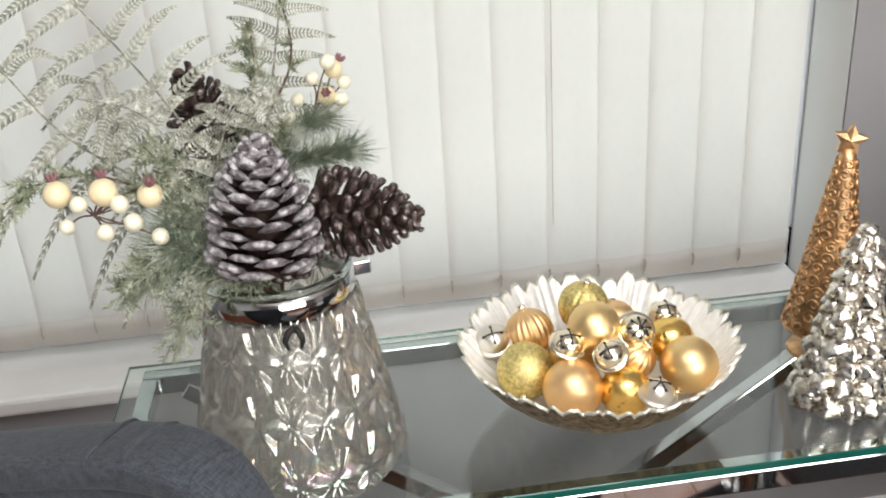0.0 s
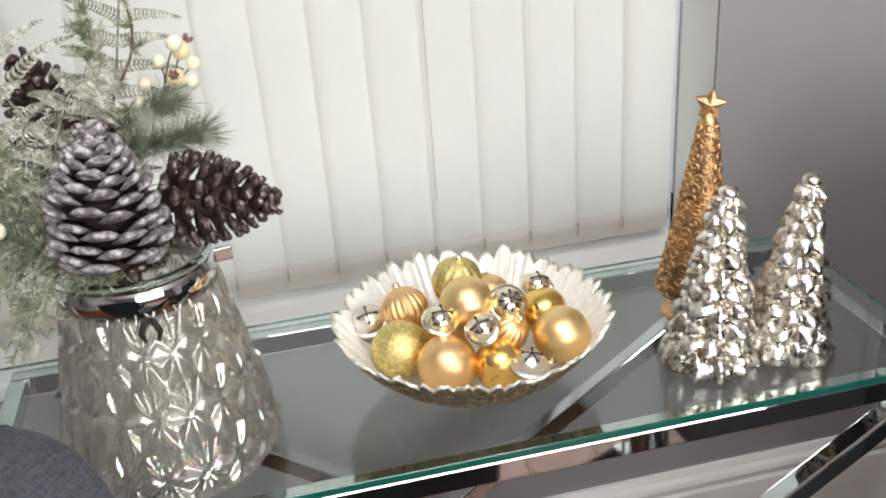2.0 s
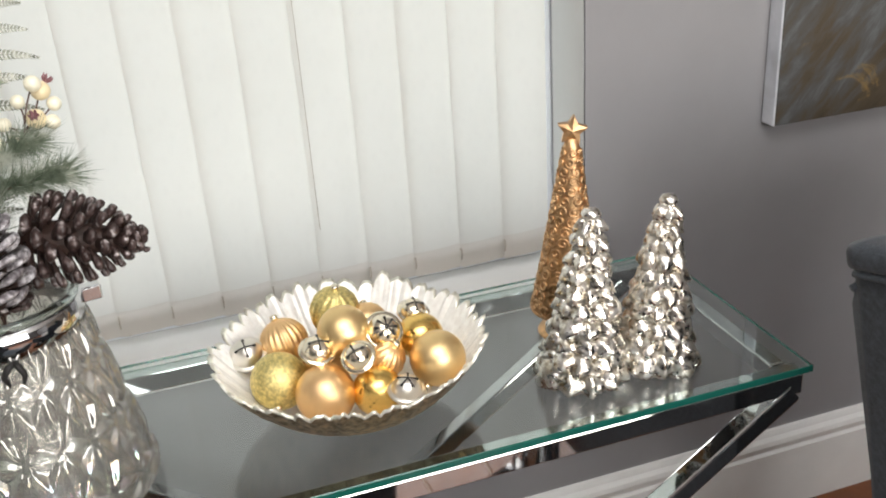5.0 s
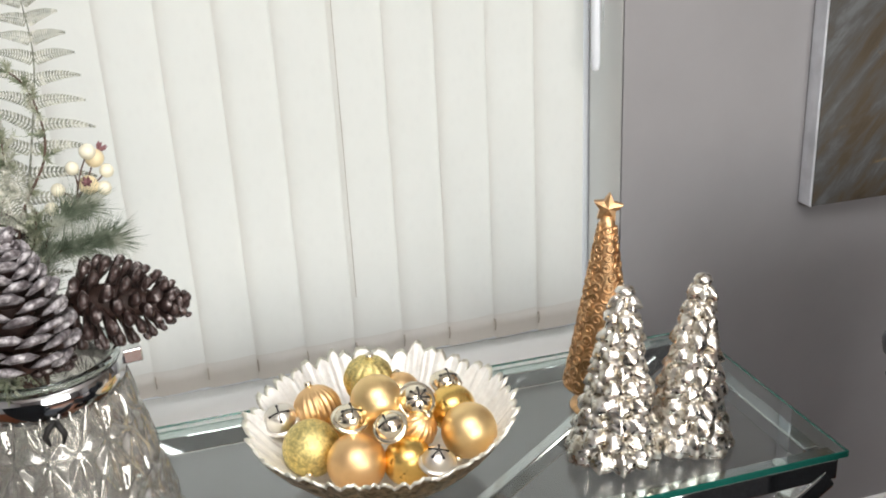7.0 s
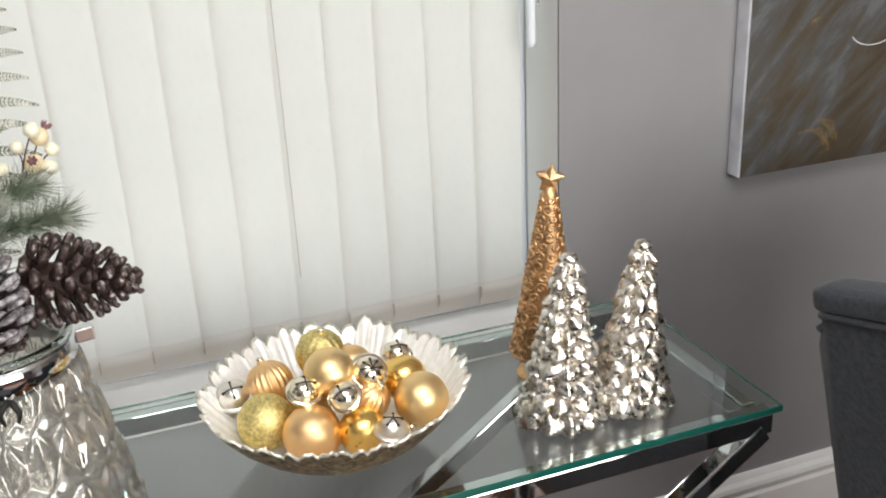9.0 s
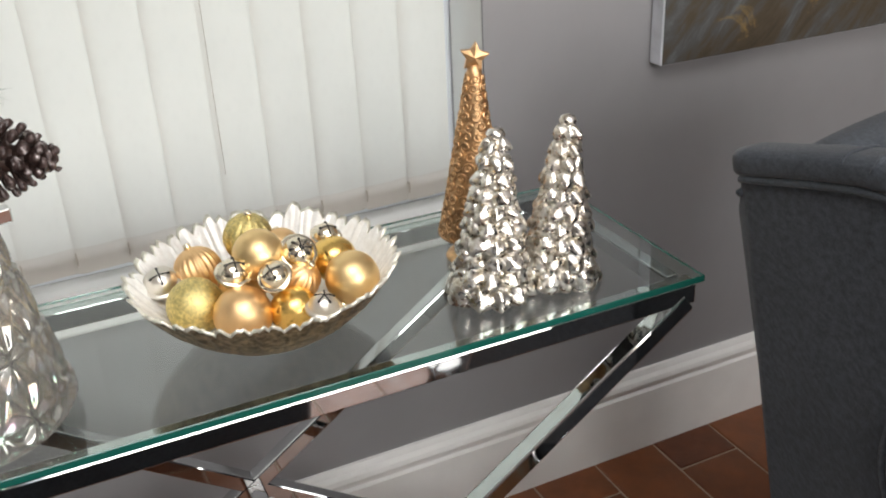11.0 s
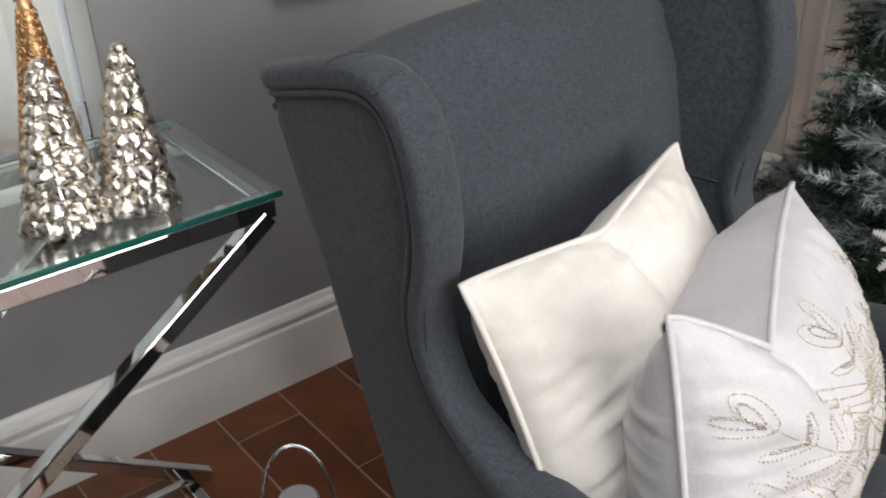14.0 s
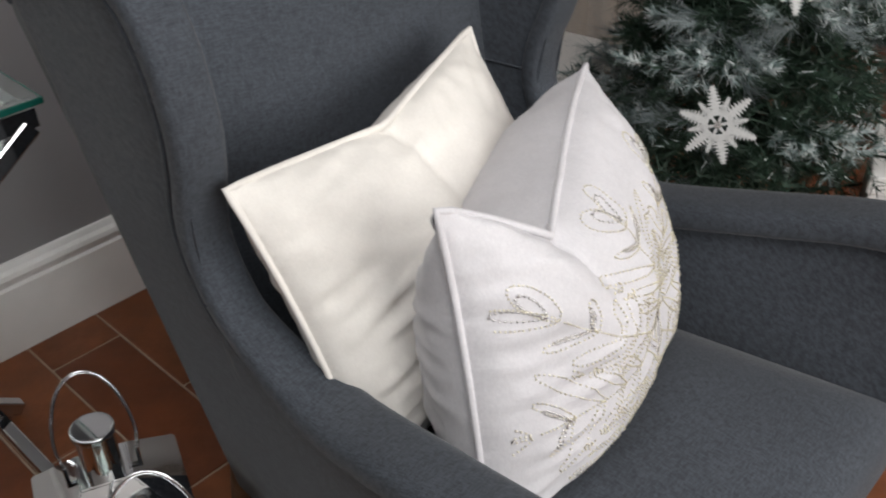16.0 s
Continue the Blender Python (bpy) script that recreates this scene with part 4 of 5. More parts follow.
def scale_mesh(tipmat, blunt):
    """One cone scale along x: thin at the root, widening, with a thick turned-up tip."""
    sec = [(0.15, 0.30, 0.10), (0.50, 0.62, 0.12), (0.74, 0.94, 0.17), (0.90, 0.98, 0.27), (1.00, 0.72, 0.26), (1.05, 0.26, 0.11)]
    if blunt:
        sec = [(0.15, 0.30, 0.10), (0.55, 0.56, 0.16), (0.78, 0.78, 0.30), (0.92, 0.80, 0.46), (1.01, 0.58, 0.40), (1.05, 0.24, 0.16)]
    v, f, mi = [], [], []
    for q, wd, th in sec:
        lift = 0.55 * max(0.0, q - 0.3) ** 2
        v += [(q, wd * math.cos(c * math.pi / 3), lift + th * (1.1 if c in (1, 2) else 0.8) * math.sin(c * math.pi / 3)) for c in range(6)]
    for j in range(len(sec) - 1):
        for c in range(6):
            f.append((6 * j + c, 6 * j + (c + 1) % 6, 6 * j + 6 + (c + 1) % 6, 6 * j + 6 + c))
            mi.append(1 if j >= 2 else 0)
    f.append(tuple(30 + c for c in range(6)))
    mi.append(1)
    me = bpy.data.meshes.new("scale")
    me.from_pydata(v, [], f)
    me.materials.append(CONE)
    me.materials.append(tipmat)
    me.polygons.foreach_set("material_index", mi)
    me.polygons.foreach_set("use_smooth", [True] * len(f))
    return me


def pine_cone(name, at, axis, length, width, tipmat, label, wide_open=1.0, count=90, club=1.0):
    t = thing(name, Matrix.Translation(at) @ Vector(axis).to_track_quat("Z", "Y").to_matrix().to_4x4(), label, "pine cone", "pine cones")
    core = lathe([(0, 0), (width * 0.16, length * 0.04), (width * 0.2, length * 0.4), (width * 0.1, length * 0.85), (0, length * 0.95)], 12)
    part("core", core, CONE, t, smooth=True)
    me = scale_mesh(tipmat, tipmat is CONE2)
    n = count
    for i in range(n):
        e = (i + 0.5) / n
        a = i * 2.39996
        z = length * (0.03 + 0.93 * e)
        env = math.sin(math.pi * min(1.0, 0.22 + 0.78 * e) ** 0.9) ** 0.5 * (1 - 0.25 * e)
        reach = width * 0.5 * max(0.40, env * 1.12) * random.uniform(0.94, 1.05)
        rise = radians(14 + 46 * e ** 1.5) / wide_open + random.uniform(-0.07, 0.07)
        s = club * width * (0.150 - 0.058 * e) * random.uniform(0.92, 1.08)
        d = Vector((math.cos(a) * math.cos(rise), math.sin(a) * math.cos(rise), math.sin(rise)))
        w = Vector((-math.sin(a), math.cos(a), 0))
        u = w.cross(d)
        u = u if u.dot(Vector((0, 0, 1))) >= -1e-6 else -u
        m = Matrix((d * reach, w * s, u * s)).transposed().to_4x4()
        m.translation = (0, 0, z - 0.1 * length * math.sin(rise))
        sc = new("scale", me)
        sc.parent = t
        sc.matrix_local = m
    return t


pine_cone("pine_cone", (-1.094, -0.505, 1.030), (0.06, -0.02, 0.98), 0.142, 0.106, FROST, "large frosted grey-brown pine cone upright in the vase", 1.1, 92, 1.18)
pine_cone("pine_cone", (-1.055, -0.425, 1.066), (0.94, -0.10, -0.16), 0.122, 0.094, CONE2, "dark brown pine cone with whitened tips, lying sideways", 1.45, 84, 0.98)
pine_cone("pine_cone", (-1.118, -0.372, 1.085), (-0.34, 0.03, 0.95), 0.130, 0.094, CONE2, "dark brown pine cone behind the fern, dusted white", 1.4, 70, 0.9)
pine_cone("pine_cone", (-1.082, -0.440, 0.995), (0.10, -0.05, 0.9), 0.070, 0.058, CONE2, "small dark pine cone in the mouth of the vase", 1.1)


def sprig(name, label, category="foliage"):
    return thing(name, Matrix.Translation(HEARTV), label, category, "stems in the vase")


def local(points):
    return [Vector(p) - HEARTV for p in points]


def fern(points, width, label, pairs=17, sag=0.3):
    t = sprig("fern_frond", label)
    path = smooth_path(local(points), 8)
    part("stem", tube(path, [0.0018 * (1 - 0.7 * i / len(path)) for i in range(len(path))], 6), FERN, t, smooth=True)
    v, f = [], []
    n = len(path)
    view = Vector((0.12, -0.9, 0.35)).normalized()
    for i in range(pairs):
        e = 0.22 + 0.78 * i / pairs
        q = path[min(n - 2, int(e * (n - 1)))]
        d = (path[min(n - 1, int(e * (n - 1)) + 1)] - path[max(0, int(e * (n - 1)) - 1)]).normalized()
        side = d.cross(view).normalized()
        ln = width * (math.sin(math.pi * min(1, 0.25 + 0.78 * (1 - (1 - e) ** 1.1) * 0.9)) ** 0.7) * random.uniform(0.88, 1.05)
        for s in (-1, 1):
            out = (side * s * 0.92 + d * 0.38 + rnd(0.10)).normalized()
            rib = [q + out * ln * x + Vector((0, 0, -sag * ln * x * x)) for x in np.linspace(0, 1, 17)]
            for j in range(16):
                a, c = rib[j], rib[j + 1]
                dd = (c - a)
                up = dd.cross(view).normalized()
                wl = 0.0066 * (1 - (j / 16) ** 1.6) + 0.0008
                for sg in (-1, 1):
                    k = len(v)
                    tip = (a + c) / 2 + up * sg * wl + dd * 0.8
                    v += [a, a + dd * 0.40, tip, a + up * sg * wl * 0.85 + dd * 0.25 + view * 0.0006]
                    f.append((k, k + 1, k + 2, k + 3))
                k = len(v)
                v += [a + up * 0.0005, a - up * 0.0005, c - up * 0.0005, c + up * 0.0005]
                f.append((k, k + 1, k + 2, k + 3))
    tagged(put("leaf_blade", v, f, FERN, t, "rows of fine silvery-green leaflets"), kind="stuff")
    return t


def cedar(points, label, spread=0.035, twigs=16, mat=None, fine=1.0):
    t = sprig("cedar_sprig", label)
    path = smooth_path(local(points), 8)
    part("stem", tube(path, [0.0017 * (1 - 0.6 * i / len(path)) for i in range(len(path))], 6), TWIG, t, smooth=True)
    items = []
    n = len(path)
    for i in range(twigs):
        e = 0.15 + 0.85 * i / twigs
        k = min(n - 2, int(e * (n - 1)))
        q, d = path[k], (path[k + 1] - path[max(0, k - 1)]).normalized()
        for s in range(3):
            out = (d * 0.75 + rnd(0.85)).normalized()
            ln = spread * random.uniform(0.6, 1.2) * (1.15 - 0.55 * e)
            for j in range(8):
                p = q + out * ln * j / 8 + Vector((0, 0, -0.15 * ln * (j / 8) ** 2))
                for c in range(3):
                    w = (out * 0.8 + rnd(0.8)).normalized()
                    items.append((p, p + w * 0.0095 * fine * random.uniform(0.7, 1.2), 0.0011 * fine))
            items.append((q, q + out * ln, 0.0007))
    v, f = blades(items)
    tagged(put("scale_leaves", v, f, mat or CEDAR, t, "frosted scaly green leaves"), kind="stuff")
    return t


def pine(points, label, length=0.05, count=230, mat=None):
    t = sprig("pine_sprig", label)
    path = smooth_path(local(points), 8)
    part("stem", tube(path, 0.0016, 6), TWIG, t, smooth=True)
    items = []
    n = len(path)
    for i in range(count):
        k = random.randrange(n // 5, n - 1)
        d = (path[min(n - 1, k + 1)] - path[max(0, k - 1)]).normalized()
        w = (d * 0.85 + rnd(0.85)).normalized()
        p = path[k]
        items.append((p, p + w * length * random.uniform(0.7, 1.1), 0.00055))
    v, f = blades(items)
    tagged(put("needles", v, f, mat or NEEDLE, t, "thin frosted pine needles"), kind="stuff")
    return t


def berries(points, balls, label):
    t = sprig("berry_pick", label, "berries")
    part("stem", tube(smooth_path(local(points), 6), 0.0014, 6), TWIG, t, smooth=True)
    end = local(points)[-1]
    for x, y, z, r, flower in balls:
        c = local([(x, y, z)])[0]
        m = part("berry", lathe([(r * math.sin(a), r * math.cos(a)) for a in np.linspace(0, math.pi, 12)], 18), BERRY if flower else BERRYPALE, t, smooth=True)
        m.matrix_local = Matrix.Translation(c)
        part("stalk", tube(smooth_path([end, (end + c) / 2 + rnd(0.004), c], 4), 0.0009, 5), TWIG, t)
        if flower:
            pet = bmesh.new()
            for k in range(6):
                a = k * math.pi / 3
                tube([(0, 0, r * 0.95), (0.004 * math.cos(a), 0.004 * math.sin(a), r + 0.004), (0.005 * math.cos(a), 0.005 * math.sin(a), r + 0.008)], [0.002, 0.0018, 0.0004], 5, pet)
            fl = part("calyx", pet, BLOSSOM, m, "dried mauve calyx")
            fl.matrix_local = pose(0, 0, 0, flower[0], flower[1], 0)
            tagged(fl, kind="stuff")
    return t


M = (VX, VY, TZ + 0.20)
fern([M, (-1.15, -0.40, 1.13), (-1.195, -0.40, 1.215), (-1.25, -0.41, 1.30), (-1.29, -0.42, 1.37)], 0.105, "large silvery fern frond leaning over the vase", 10, 0.35)
fern([M, (-1.09, -0.37, 1.10), (-1.068, -0.34, 1.20), (-1.050, -0.33, 1.29), (-1.052, -0.33, 1.365)], 0.068, "upright silvery fern frond in the vase", 13, 0.25)
fern([M, (-1.17, -0.43, 1.08), (-1.26, -0.45, 1.17), (-1.31, -0.46, 1.25), (-1.36, -0.47, 1.27)], 0.10, "drooping silvery fern frond in the vase", 8, 0.7)
fern([M, (-1.11, -0.41, 1.08), (-1.155, -0.44, 1.125), (-1.19, -0.45, 1.185), (-1.25, -0.46, 1.21)], 0.085, "silvery fern frond curving over the pine cones", 10, 0.45)
fern([M, (-1.12, -0.46, 1.06), (-1.13, -0.47, 1.12), (-1.10, -0.46, 1.19), (-1.05, -0.45, 1.20)], 0.055, "short silvery fern frond curving over a pine cone", 10, 0.4)
cedar([M, (-1.11, -0.40, 1.10), (-1.088, -0.40, 1.19), (-1.083, -0.40, 1.255)], "upright sprig of frosted cedar", 0.034, 18)
cedar([M, (-1.09, -0.39, 1.12), (-1.052, -0.38, 1.20), (-1.050, -0.38, 1.25), (-1.063, -0.39, 1.285), (-1.10, -0.40, 1.305)], "curling brown twig tipped with frosted cedar", 0.018, 10, None, 0.9)
cedar([M, (-1.16, -0.47, 1.03), (-1.20, -0.48, 1.03), (-1.235, -0.49, 1.02)], "frosted cedar sprig hanging over the rim", 0.045, 20)
cedar([M, (-1.14, -0.47, 1.02), (-1.17, -0.49, 1.00), (-1.19, -0.50, 0.965)], "frosted cedar sprig drooping below the rim", 0.038, 16)
cedar([M, (-1.15, -0.45, 1.07), (-1.23, -0.46, 1.13), (-1.30, -0.47, 1.13), (-1.36, -0.48, 1.09)], "long arching sprig of frosted cedar", 0.038, 22)
cedar([M, (-1.13, -0.46, 1.05), (-1.165, -0.48, 1.10), (-1.19, -0.49, 1.13)], "frosted cedar sprig among the ferns", 0.045, 18)
cedar([M, (-1.10, -0.40, 1.07), (-1.075, -0.40, 1.12), (-1.065, -0.41, 1.155)], "short sprig of frosted cedar", 0.03, 12)
pine([M, (-1.07, -0.40, 1.09), (-1.03, -0.40, 1.112), (-1.000, -0.40, 1.114)], "frosted pine sprig spreading from the vase", 0.040, 900)
pine([M, (-1.07, -0.38, 1.10), (-1.045, -0.37, 1.135), (-1.02, -0.36, 1.14)], "frosted pine sprig behind the cones", 0.038, 600)
pine([M, (-1.14, -0.46, 1.03), (-1.18, -0.47, 1.045), (-1.21, -0.48, 1.03)], "frosted pine sprig low in the arrangement", 0.05, 380)
pine([M, (-1.12, -0.46, 1.05), (-1.15, -0.48, 1.075), (-1.18, -0.49, 1.09)], "frosted pine sprig beside the large cone", 0.055, 300)
pine([M, (-1.13, -0.47, 1.03), (-1.16, -0.49, 1.06), (-1.185, -0.50, 1.075)], "thick frosted pine sprig beside the large cone", 0.05, 500)
cedar([M, (-1.14, -0.47, 1.04), (-1.18, -0.49, 1.055), (-1.215, -0.50, 1.05)], "thick frosted cedar sprig behind the berries", 0.045, 20)
cedar([M, (-1.13, -0.46, 1.06), (-1.16, -0.47, 1.12), (-1.19, -0.47, 1.16)], "frosted cedar sprig below the ferns", 0.042, 18)
berries([M, (-1.084, -0.36, 1.100), (-1.034, -0.35, 1.140)], [(-1.019, -0.345, 1.158, 0.0105, (60, 0)), (-1.009, -0.34, 1.185, 0.010, (-20, 40)), (-1.032, -0.345, 1.178, 0.0072, None),
        (-0.999, -0.34, 1.170, 0.0075, None), (-1.004, -0.345, 1.153, 0.0078, None), (-1.014, -0.35, 1.195, 0.0085, None), (-1.049, -0.35, 1.158, 0.0072, None), (-1.058, -0.355, 1.140, 0.0072, None),
        (-1.044, -0.35, 1.140, 0.006, None)], "pick of cream berries on a brown twig")
berries([M, (-1.174, -0.47, 1.109), (-1.219, -0.49, 1.119), (-1.239, -0.50, 1.109)], [(-1.266, -0.50, 1.132, 0.0125, (-15, -10)), (-1.226, -0.50, 1.130, 0.0130, (-15, 0)), (-1.186, -0.50, 1.123, 0.0118, (20, 10)),
        (-1.247, -0.51, 1.124, 0.0080, None), (-1.212, -0.51, 1.121, 0.0085, None), (-1.261, -0.51, 1.104, 0.0072, None), (-1.228, -0.515, 1.097, 0.0082, None), (-1.202, -0.515, 1.104, 0.0085, None),
        (-1.182, -0.51, 1.086, 0.0080, None)], "pick of cream berries with mauve calyxes")

# ---- chrome lanterns on the floor ----


def lantern(m, s, label):
    t = thing("lantern", m, label, "lantern", "chrome lanterns")
    hw, ht = 0.104 * s, 0.034 * s

    def ring(h, z):
        return [(-h, -h, z), (h, -h, z), (h, h, z), (-h, h, z)]
    b = bmesh.new()
    a = [b.verts.new(p) for p in ring(hw, 0.232 * s)]
    c = [b.verts.new(p) for p in ring(ht, 0.312 * s)]
    d = [b.verts.new(p) for p in ring(hw, 0.222 * s)]
    for k in range(4):
        j = (k + 1) % 4
        b.faces.new((a[k], a[j], c[j], c[k]))
        b.faces.new((d[k], d[j], a[j], a[k]))
    b.faces.new(c)
    b.faces.new(d[::-1])
    bmesh.ops.bevel(b, geom=b.edges[:], offset=0.002 * s, segments=2, affect="EDGES")
    part("roof", b, CHROME, t)
    part("chimney", lathe([(0.0262 * s, 0.30 * s), (0.0262 * s, 0.375 * s), (0.0262 * s, 0.3765 * s), (0.0288 * s, 0.3775 * s), (0.0292 * s, 0.379 * s), (0.0292 * s, 0.385 * s), (0.0288 * s, 0.3864 * s), (0.0279 * s, 0.387 * s), (0.0258 * s, 0.387 * s), (0, 0.387 * s)], 36), CHROME, t, smooth=True)
    part("base_plate", box(-hw, hw, -hw, hw, 0, 0.016 * s, 0.002), CHROME, t)
    for sx in (-1, 1):
        for sy in (-1, 1):
            part("corner_post", box(sx * (hw - 0.006 * s) - 0.005 * s, sx * (hw - 0.006 * s) + 0.005 * s, sy * (hw - 0.006 * s) - 0.005 * s, sy * (hw - 0.006 * s) + 0.005 * s, 0.016 * s, 0.222 * s, 0.001), CHROME, t)
    for k in range(4):
        p = part("pane", box(-hw + 0.012 * s, hw - 0.012 * s, -0.001, 0.001, 0.02 * s, 0.218 * s), GLASS, t)
        p.matrix_local = pose(0, 0, 0, 0, 0, 90 * k) @ pose(0, hw - 0.006 * s, 0)
        p.visible_shadow = False
    arc = [(0.052 * s * math.cos(radians(q)) * (1.0 if 0 <= q <= 180 else 0.98), 0.004 + 0.036 * s * max(0, math.sin(radians(q))), 0.352 * s + 0.098 * s * math.sin(radians(q))) for q in np.linspace(-12, 192, 30)]
    part("handle", tube(arc, 0.0022 * s, 8, flat=1.5), CHROME, t, "arched metal carrying ring", True)
    for sx in (-1, 1):
        part("hinge", box(sx * 0.0475 * s - 0.003 * s, sx * 0.0475 * s + 0.003 * s, -0.003 * s, 0.003 * s, 0.290 * s, 0.331 * s, 0.001), CHROME, t)
    return t


lantern(pose(-0.312, -0.722, 0.001, 0, 0, -22), 1.0, "tall chrome lantern with a ring handle on the tiles")
lantern(pose(-0.372, -0.985, 0.001, 0, 0, -22), 1.12, "taller chrome lantern with a ring handle on the tiles")

# ---- Christmas tree, boxes and curtain ----
XT, YT = 0.985, -0.92
tree = thing("christmas_tree", pose(XT, YT, 0), "artificial fir Christmas tree with snow-dusted tips", "Christmas tree")
part("trunk", tube([(0, 0, 0), (0, 0, 0.4), (0.005, 0, 1.0), (0, 0, 1.62)], [0.022, 0.02, 0.012, 0.004], 10), TWIG, tree, smooth=True)
green, snowy, grey, limbs = [], [], [], bmesh.new()
for i in range(300):
    e = random.random() ** 0.8
    z = 0.16 + 1.24 * e
    reach = (0.345 * (1 - e) + 0.04) * random.uniform(0.80, 1.08)
    a = i * 2.39996 + random.uniform(-0.2, 0.2)
    d = Vector((math.cos(a), math.sin(a), random.uniform(-0.22, 0.10)))
    path = [Vector((0, 0, z)) + d * reach * q + Vector((0, 0, 0.10 * reach * q * q)) for q in np.linspace(0.15, 1, 7)]
    tube(path, [0.003] * 7, 4, limbs)
    style = random.random()
    tuft, frost = style < 0.16, 0.16 <= style < 0.60
    tips = [path]
    for k in (3, 4, 5):
        for s in (-1, 1):
            side = Vector((-d.y, d.x, random.uniform(-0.3, 0.3))) * s
            o = path[k]
            tips.append([o + (d * 0.7 + side).normalized() * reach * 0.32 * q for q in np.linspace(0, 1, 5)])
    for tp in tips:
        cnt = 60 if tp is path else 46
        for c in range(cnt):
            q = random.random() ** 0.6
            k = min(len(tp) - 2, int(q * (len(tp) - 1)))
            p = tp[k].lerp(tp[k + 1], random.random())
            w = ((tp[-1] - tp[0]).normalized() * 0.75 + rnd(0.8)).normalized()
            near_tip = frost and q > 0.5
            if tuft and q > 0.45:
                w = ((tp[-1] - tp[0]).normalized() * 0.9 + rnd(0.6)).normalized()
                grey.append((p, p + w * random.uniform(0.045, 0.075), random.uniform(0.0005, 0.0008)))
            elif near_tip or random.random() < 0.025:
                snowy.append((p, p + w * random.uniform(0.016, 0.032), random.uniform(0.0011, 0.0020)))
            else:
                green.append((p, p + w * random.uniform(0.018, 0.036), random.uniform(0.0007, 0.0013)))
for z in np.linspace(0.16, 1.25, 2600):
    a = random.uniform(0, 6.283)
    r = random.uniform(0.02, 0.90) * (0.33 * (1 - (z - 0.16) / 1.24) + 0.03)
    p = Vector((r * math.cos(a), r * math.sin(a), z))
    for c in range(12):
        green.append((p, p + rnd(1).normalized() * 0.045, 0.0020))
part("branch_frame", limbs, FIR, tree, "green wire branches")
v, f = blades(green)
tagged(put("crown", v, f, FIR, tree, "dense dark green needles"), kind="stuff")
v, f = blades(snowy)
tagged(put("frosted_fringe", v, f, FIRSNOW, tree, "snow-dusted needle tips"), kind="stuff")
v, f = blades(grey)
tagged(put("grey_fringe", v, f, GREYPINE, tree, "long soft grey-green pine needles"), kind="stuff")


def snowflake(at, facing, r, turn):
    t = thing("snowflake", look(at, Vector(at) + Vector(facing)) @ pose(0, 0, 0, 0, 180, turn), "white glitter snowflake ornament on the tree", "ornament", "snowflakes")
    for k in range(6):
        for base_r, ln, wd in ((0.24, 1.0, 0.21), (0.24, 0.74, 0.13)):
            a = radians(60 * k + (30 if ln < 1 else 0))
            dx, dy = math.cos(a), math.sin(a)
            # a saw-edged feathered arm
            b = bmesh.new()
            left, right = [], []
            n = 9
            for j in range(n * 2):
                q = base_r + (ln - base_r) * j / (n * 2 - 1)
                w = wd * (1 - 0.72 * (q - base_r) / (ln - base_r)) * (1.45 if j % 2 else 0.38)
                left.append((q * dx - w * dy, q * dy + w * dx))
                right.append((q * dx + w * dy, q * dy - w * dx))
            ol = left + right[::-1]
            va = [b.verts.new((x * r, y * r, 0.0012)) for x, y in ol]
            vb = [b.verts.new((x * r, y * r, -0.0012)) for x, y in ol]
            for j in range(2 * n - 1):
                o = len(ol) - 1
                b.faces.new((va[j], va[j + 1], va[o - j - 1], va[o - j]))
                b.faces.new((vb[o - j], vb[o - j - 1], vb[j + 1], vb[j]))
            for j in range(len(ol)):
                q = (j + 1) % len(ol)
                b.faces.new((va[j], vb[j], vb[q], va[q]))
            part("arm", b, FLAKE, t)
    part("ring", lathe([(0.25 * r, 0.0014), (0.36 * r, 0.0014), (0.36 * r, -0.0014), (0.25 * r, -0.0014)], 24, True), FLAKE, t)
    for k in range(6):
        a = radians(60 * k + 30)
        part("spoke", bar((0.08 * r * math.cos(a), 0.08 * r * math.sin(a), 0), (0.27 * r * math.cos(a), 0.27 * r * math.sin(a), 0), 0.07 * r, 0.002), FLAKE, t)
    gem = part("gem", lathe([(0.10 * r, 0.0), (0.10 * r, 0.003), (0.06 * r, 0.006), (0, 0.006)], 12), CRYSTAL, t, "clear round gem")
    return t


snowflake((0.676, -1.043, 0.565), (-1.33, -0.64, 0.74), 0.064, 12)
snowflake((0.762, -1.087, 0.800), (-1.30, -0.75, 0.9), 0.058, 25)
pine_cone("pine_cone", (0.80, -0.95, 0.94), (-0.4, -0.5, 0.75), 0.06, 0.045, CONE2, "reddish brown pine cone on the tree", 1.1)

PAPER = painted("white_wrapping_paper", (0.74, 0.73, 0.71), 0.5, 0.05, 0.15, 20)


def gift(m, sx, sy, sz, label):
    t = thing("gift_box", m, label, "gift box", "gift boxes")
    part("box", box(-sx / 2, sx / 2, -sy / 2, sy / 2, 0, sz - 0.04, 0.004), PAPER, t)
    part("lid", box(-sx / 2 - 0.004, sx / 2 + 0.004, -sy / 2 - 0.004, sy / 2 + 0.004, sz - 0.0398, sz, 0.004), PAPER, t)
    return t


gift(pose(0.955, -0.46, 0.0, 0, 0, 12), 0.22, 0.22, 0.44, "tall white box beside the Christmas tree")
gift(pose(1.14, -1.27, 0.0, 0, 0, 20), 0.24, 0.22, 0.40, "white box under the Christmas tree")

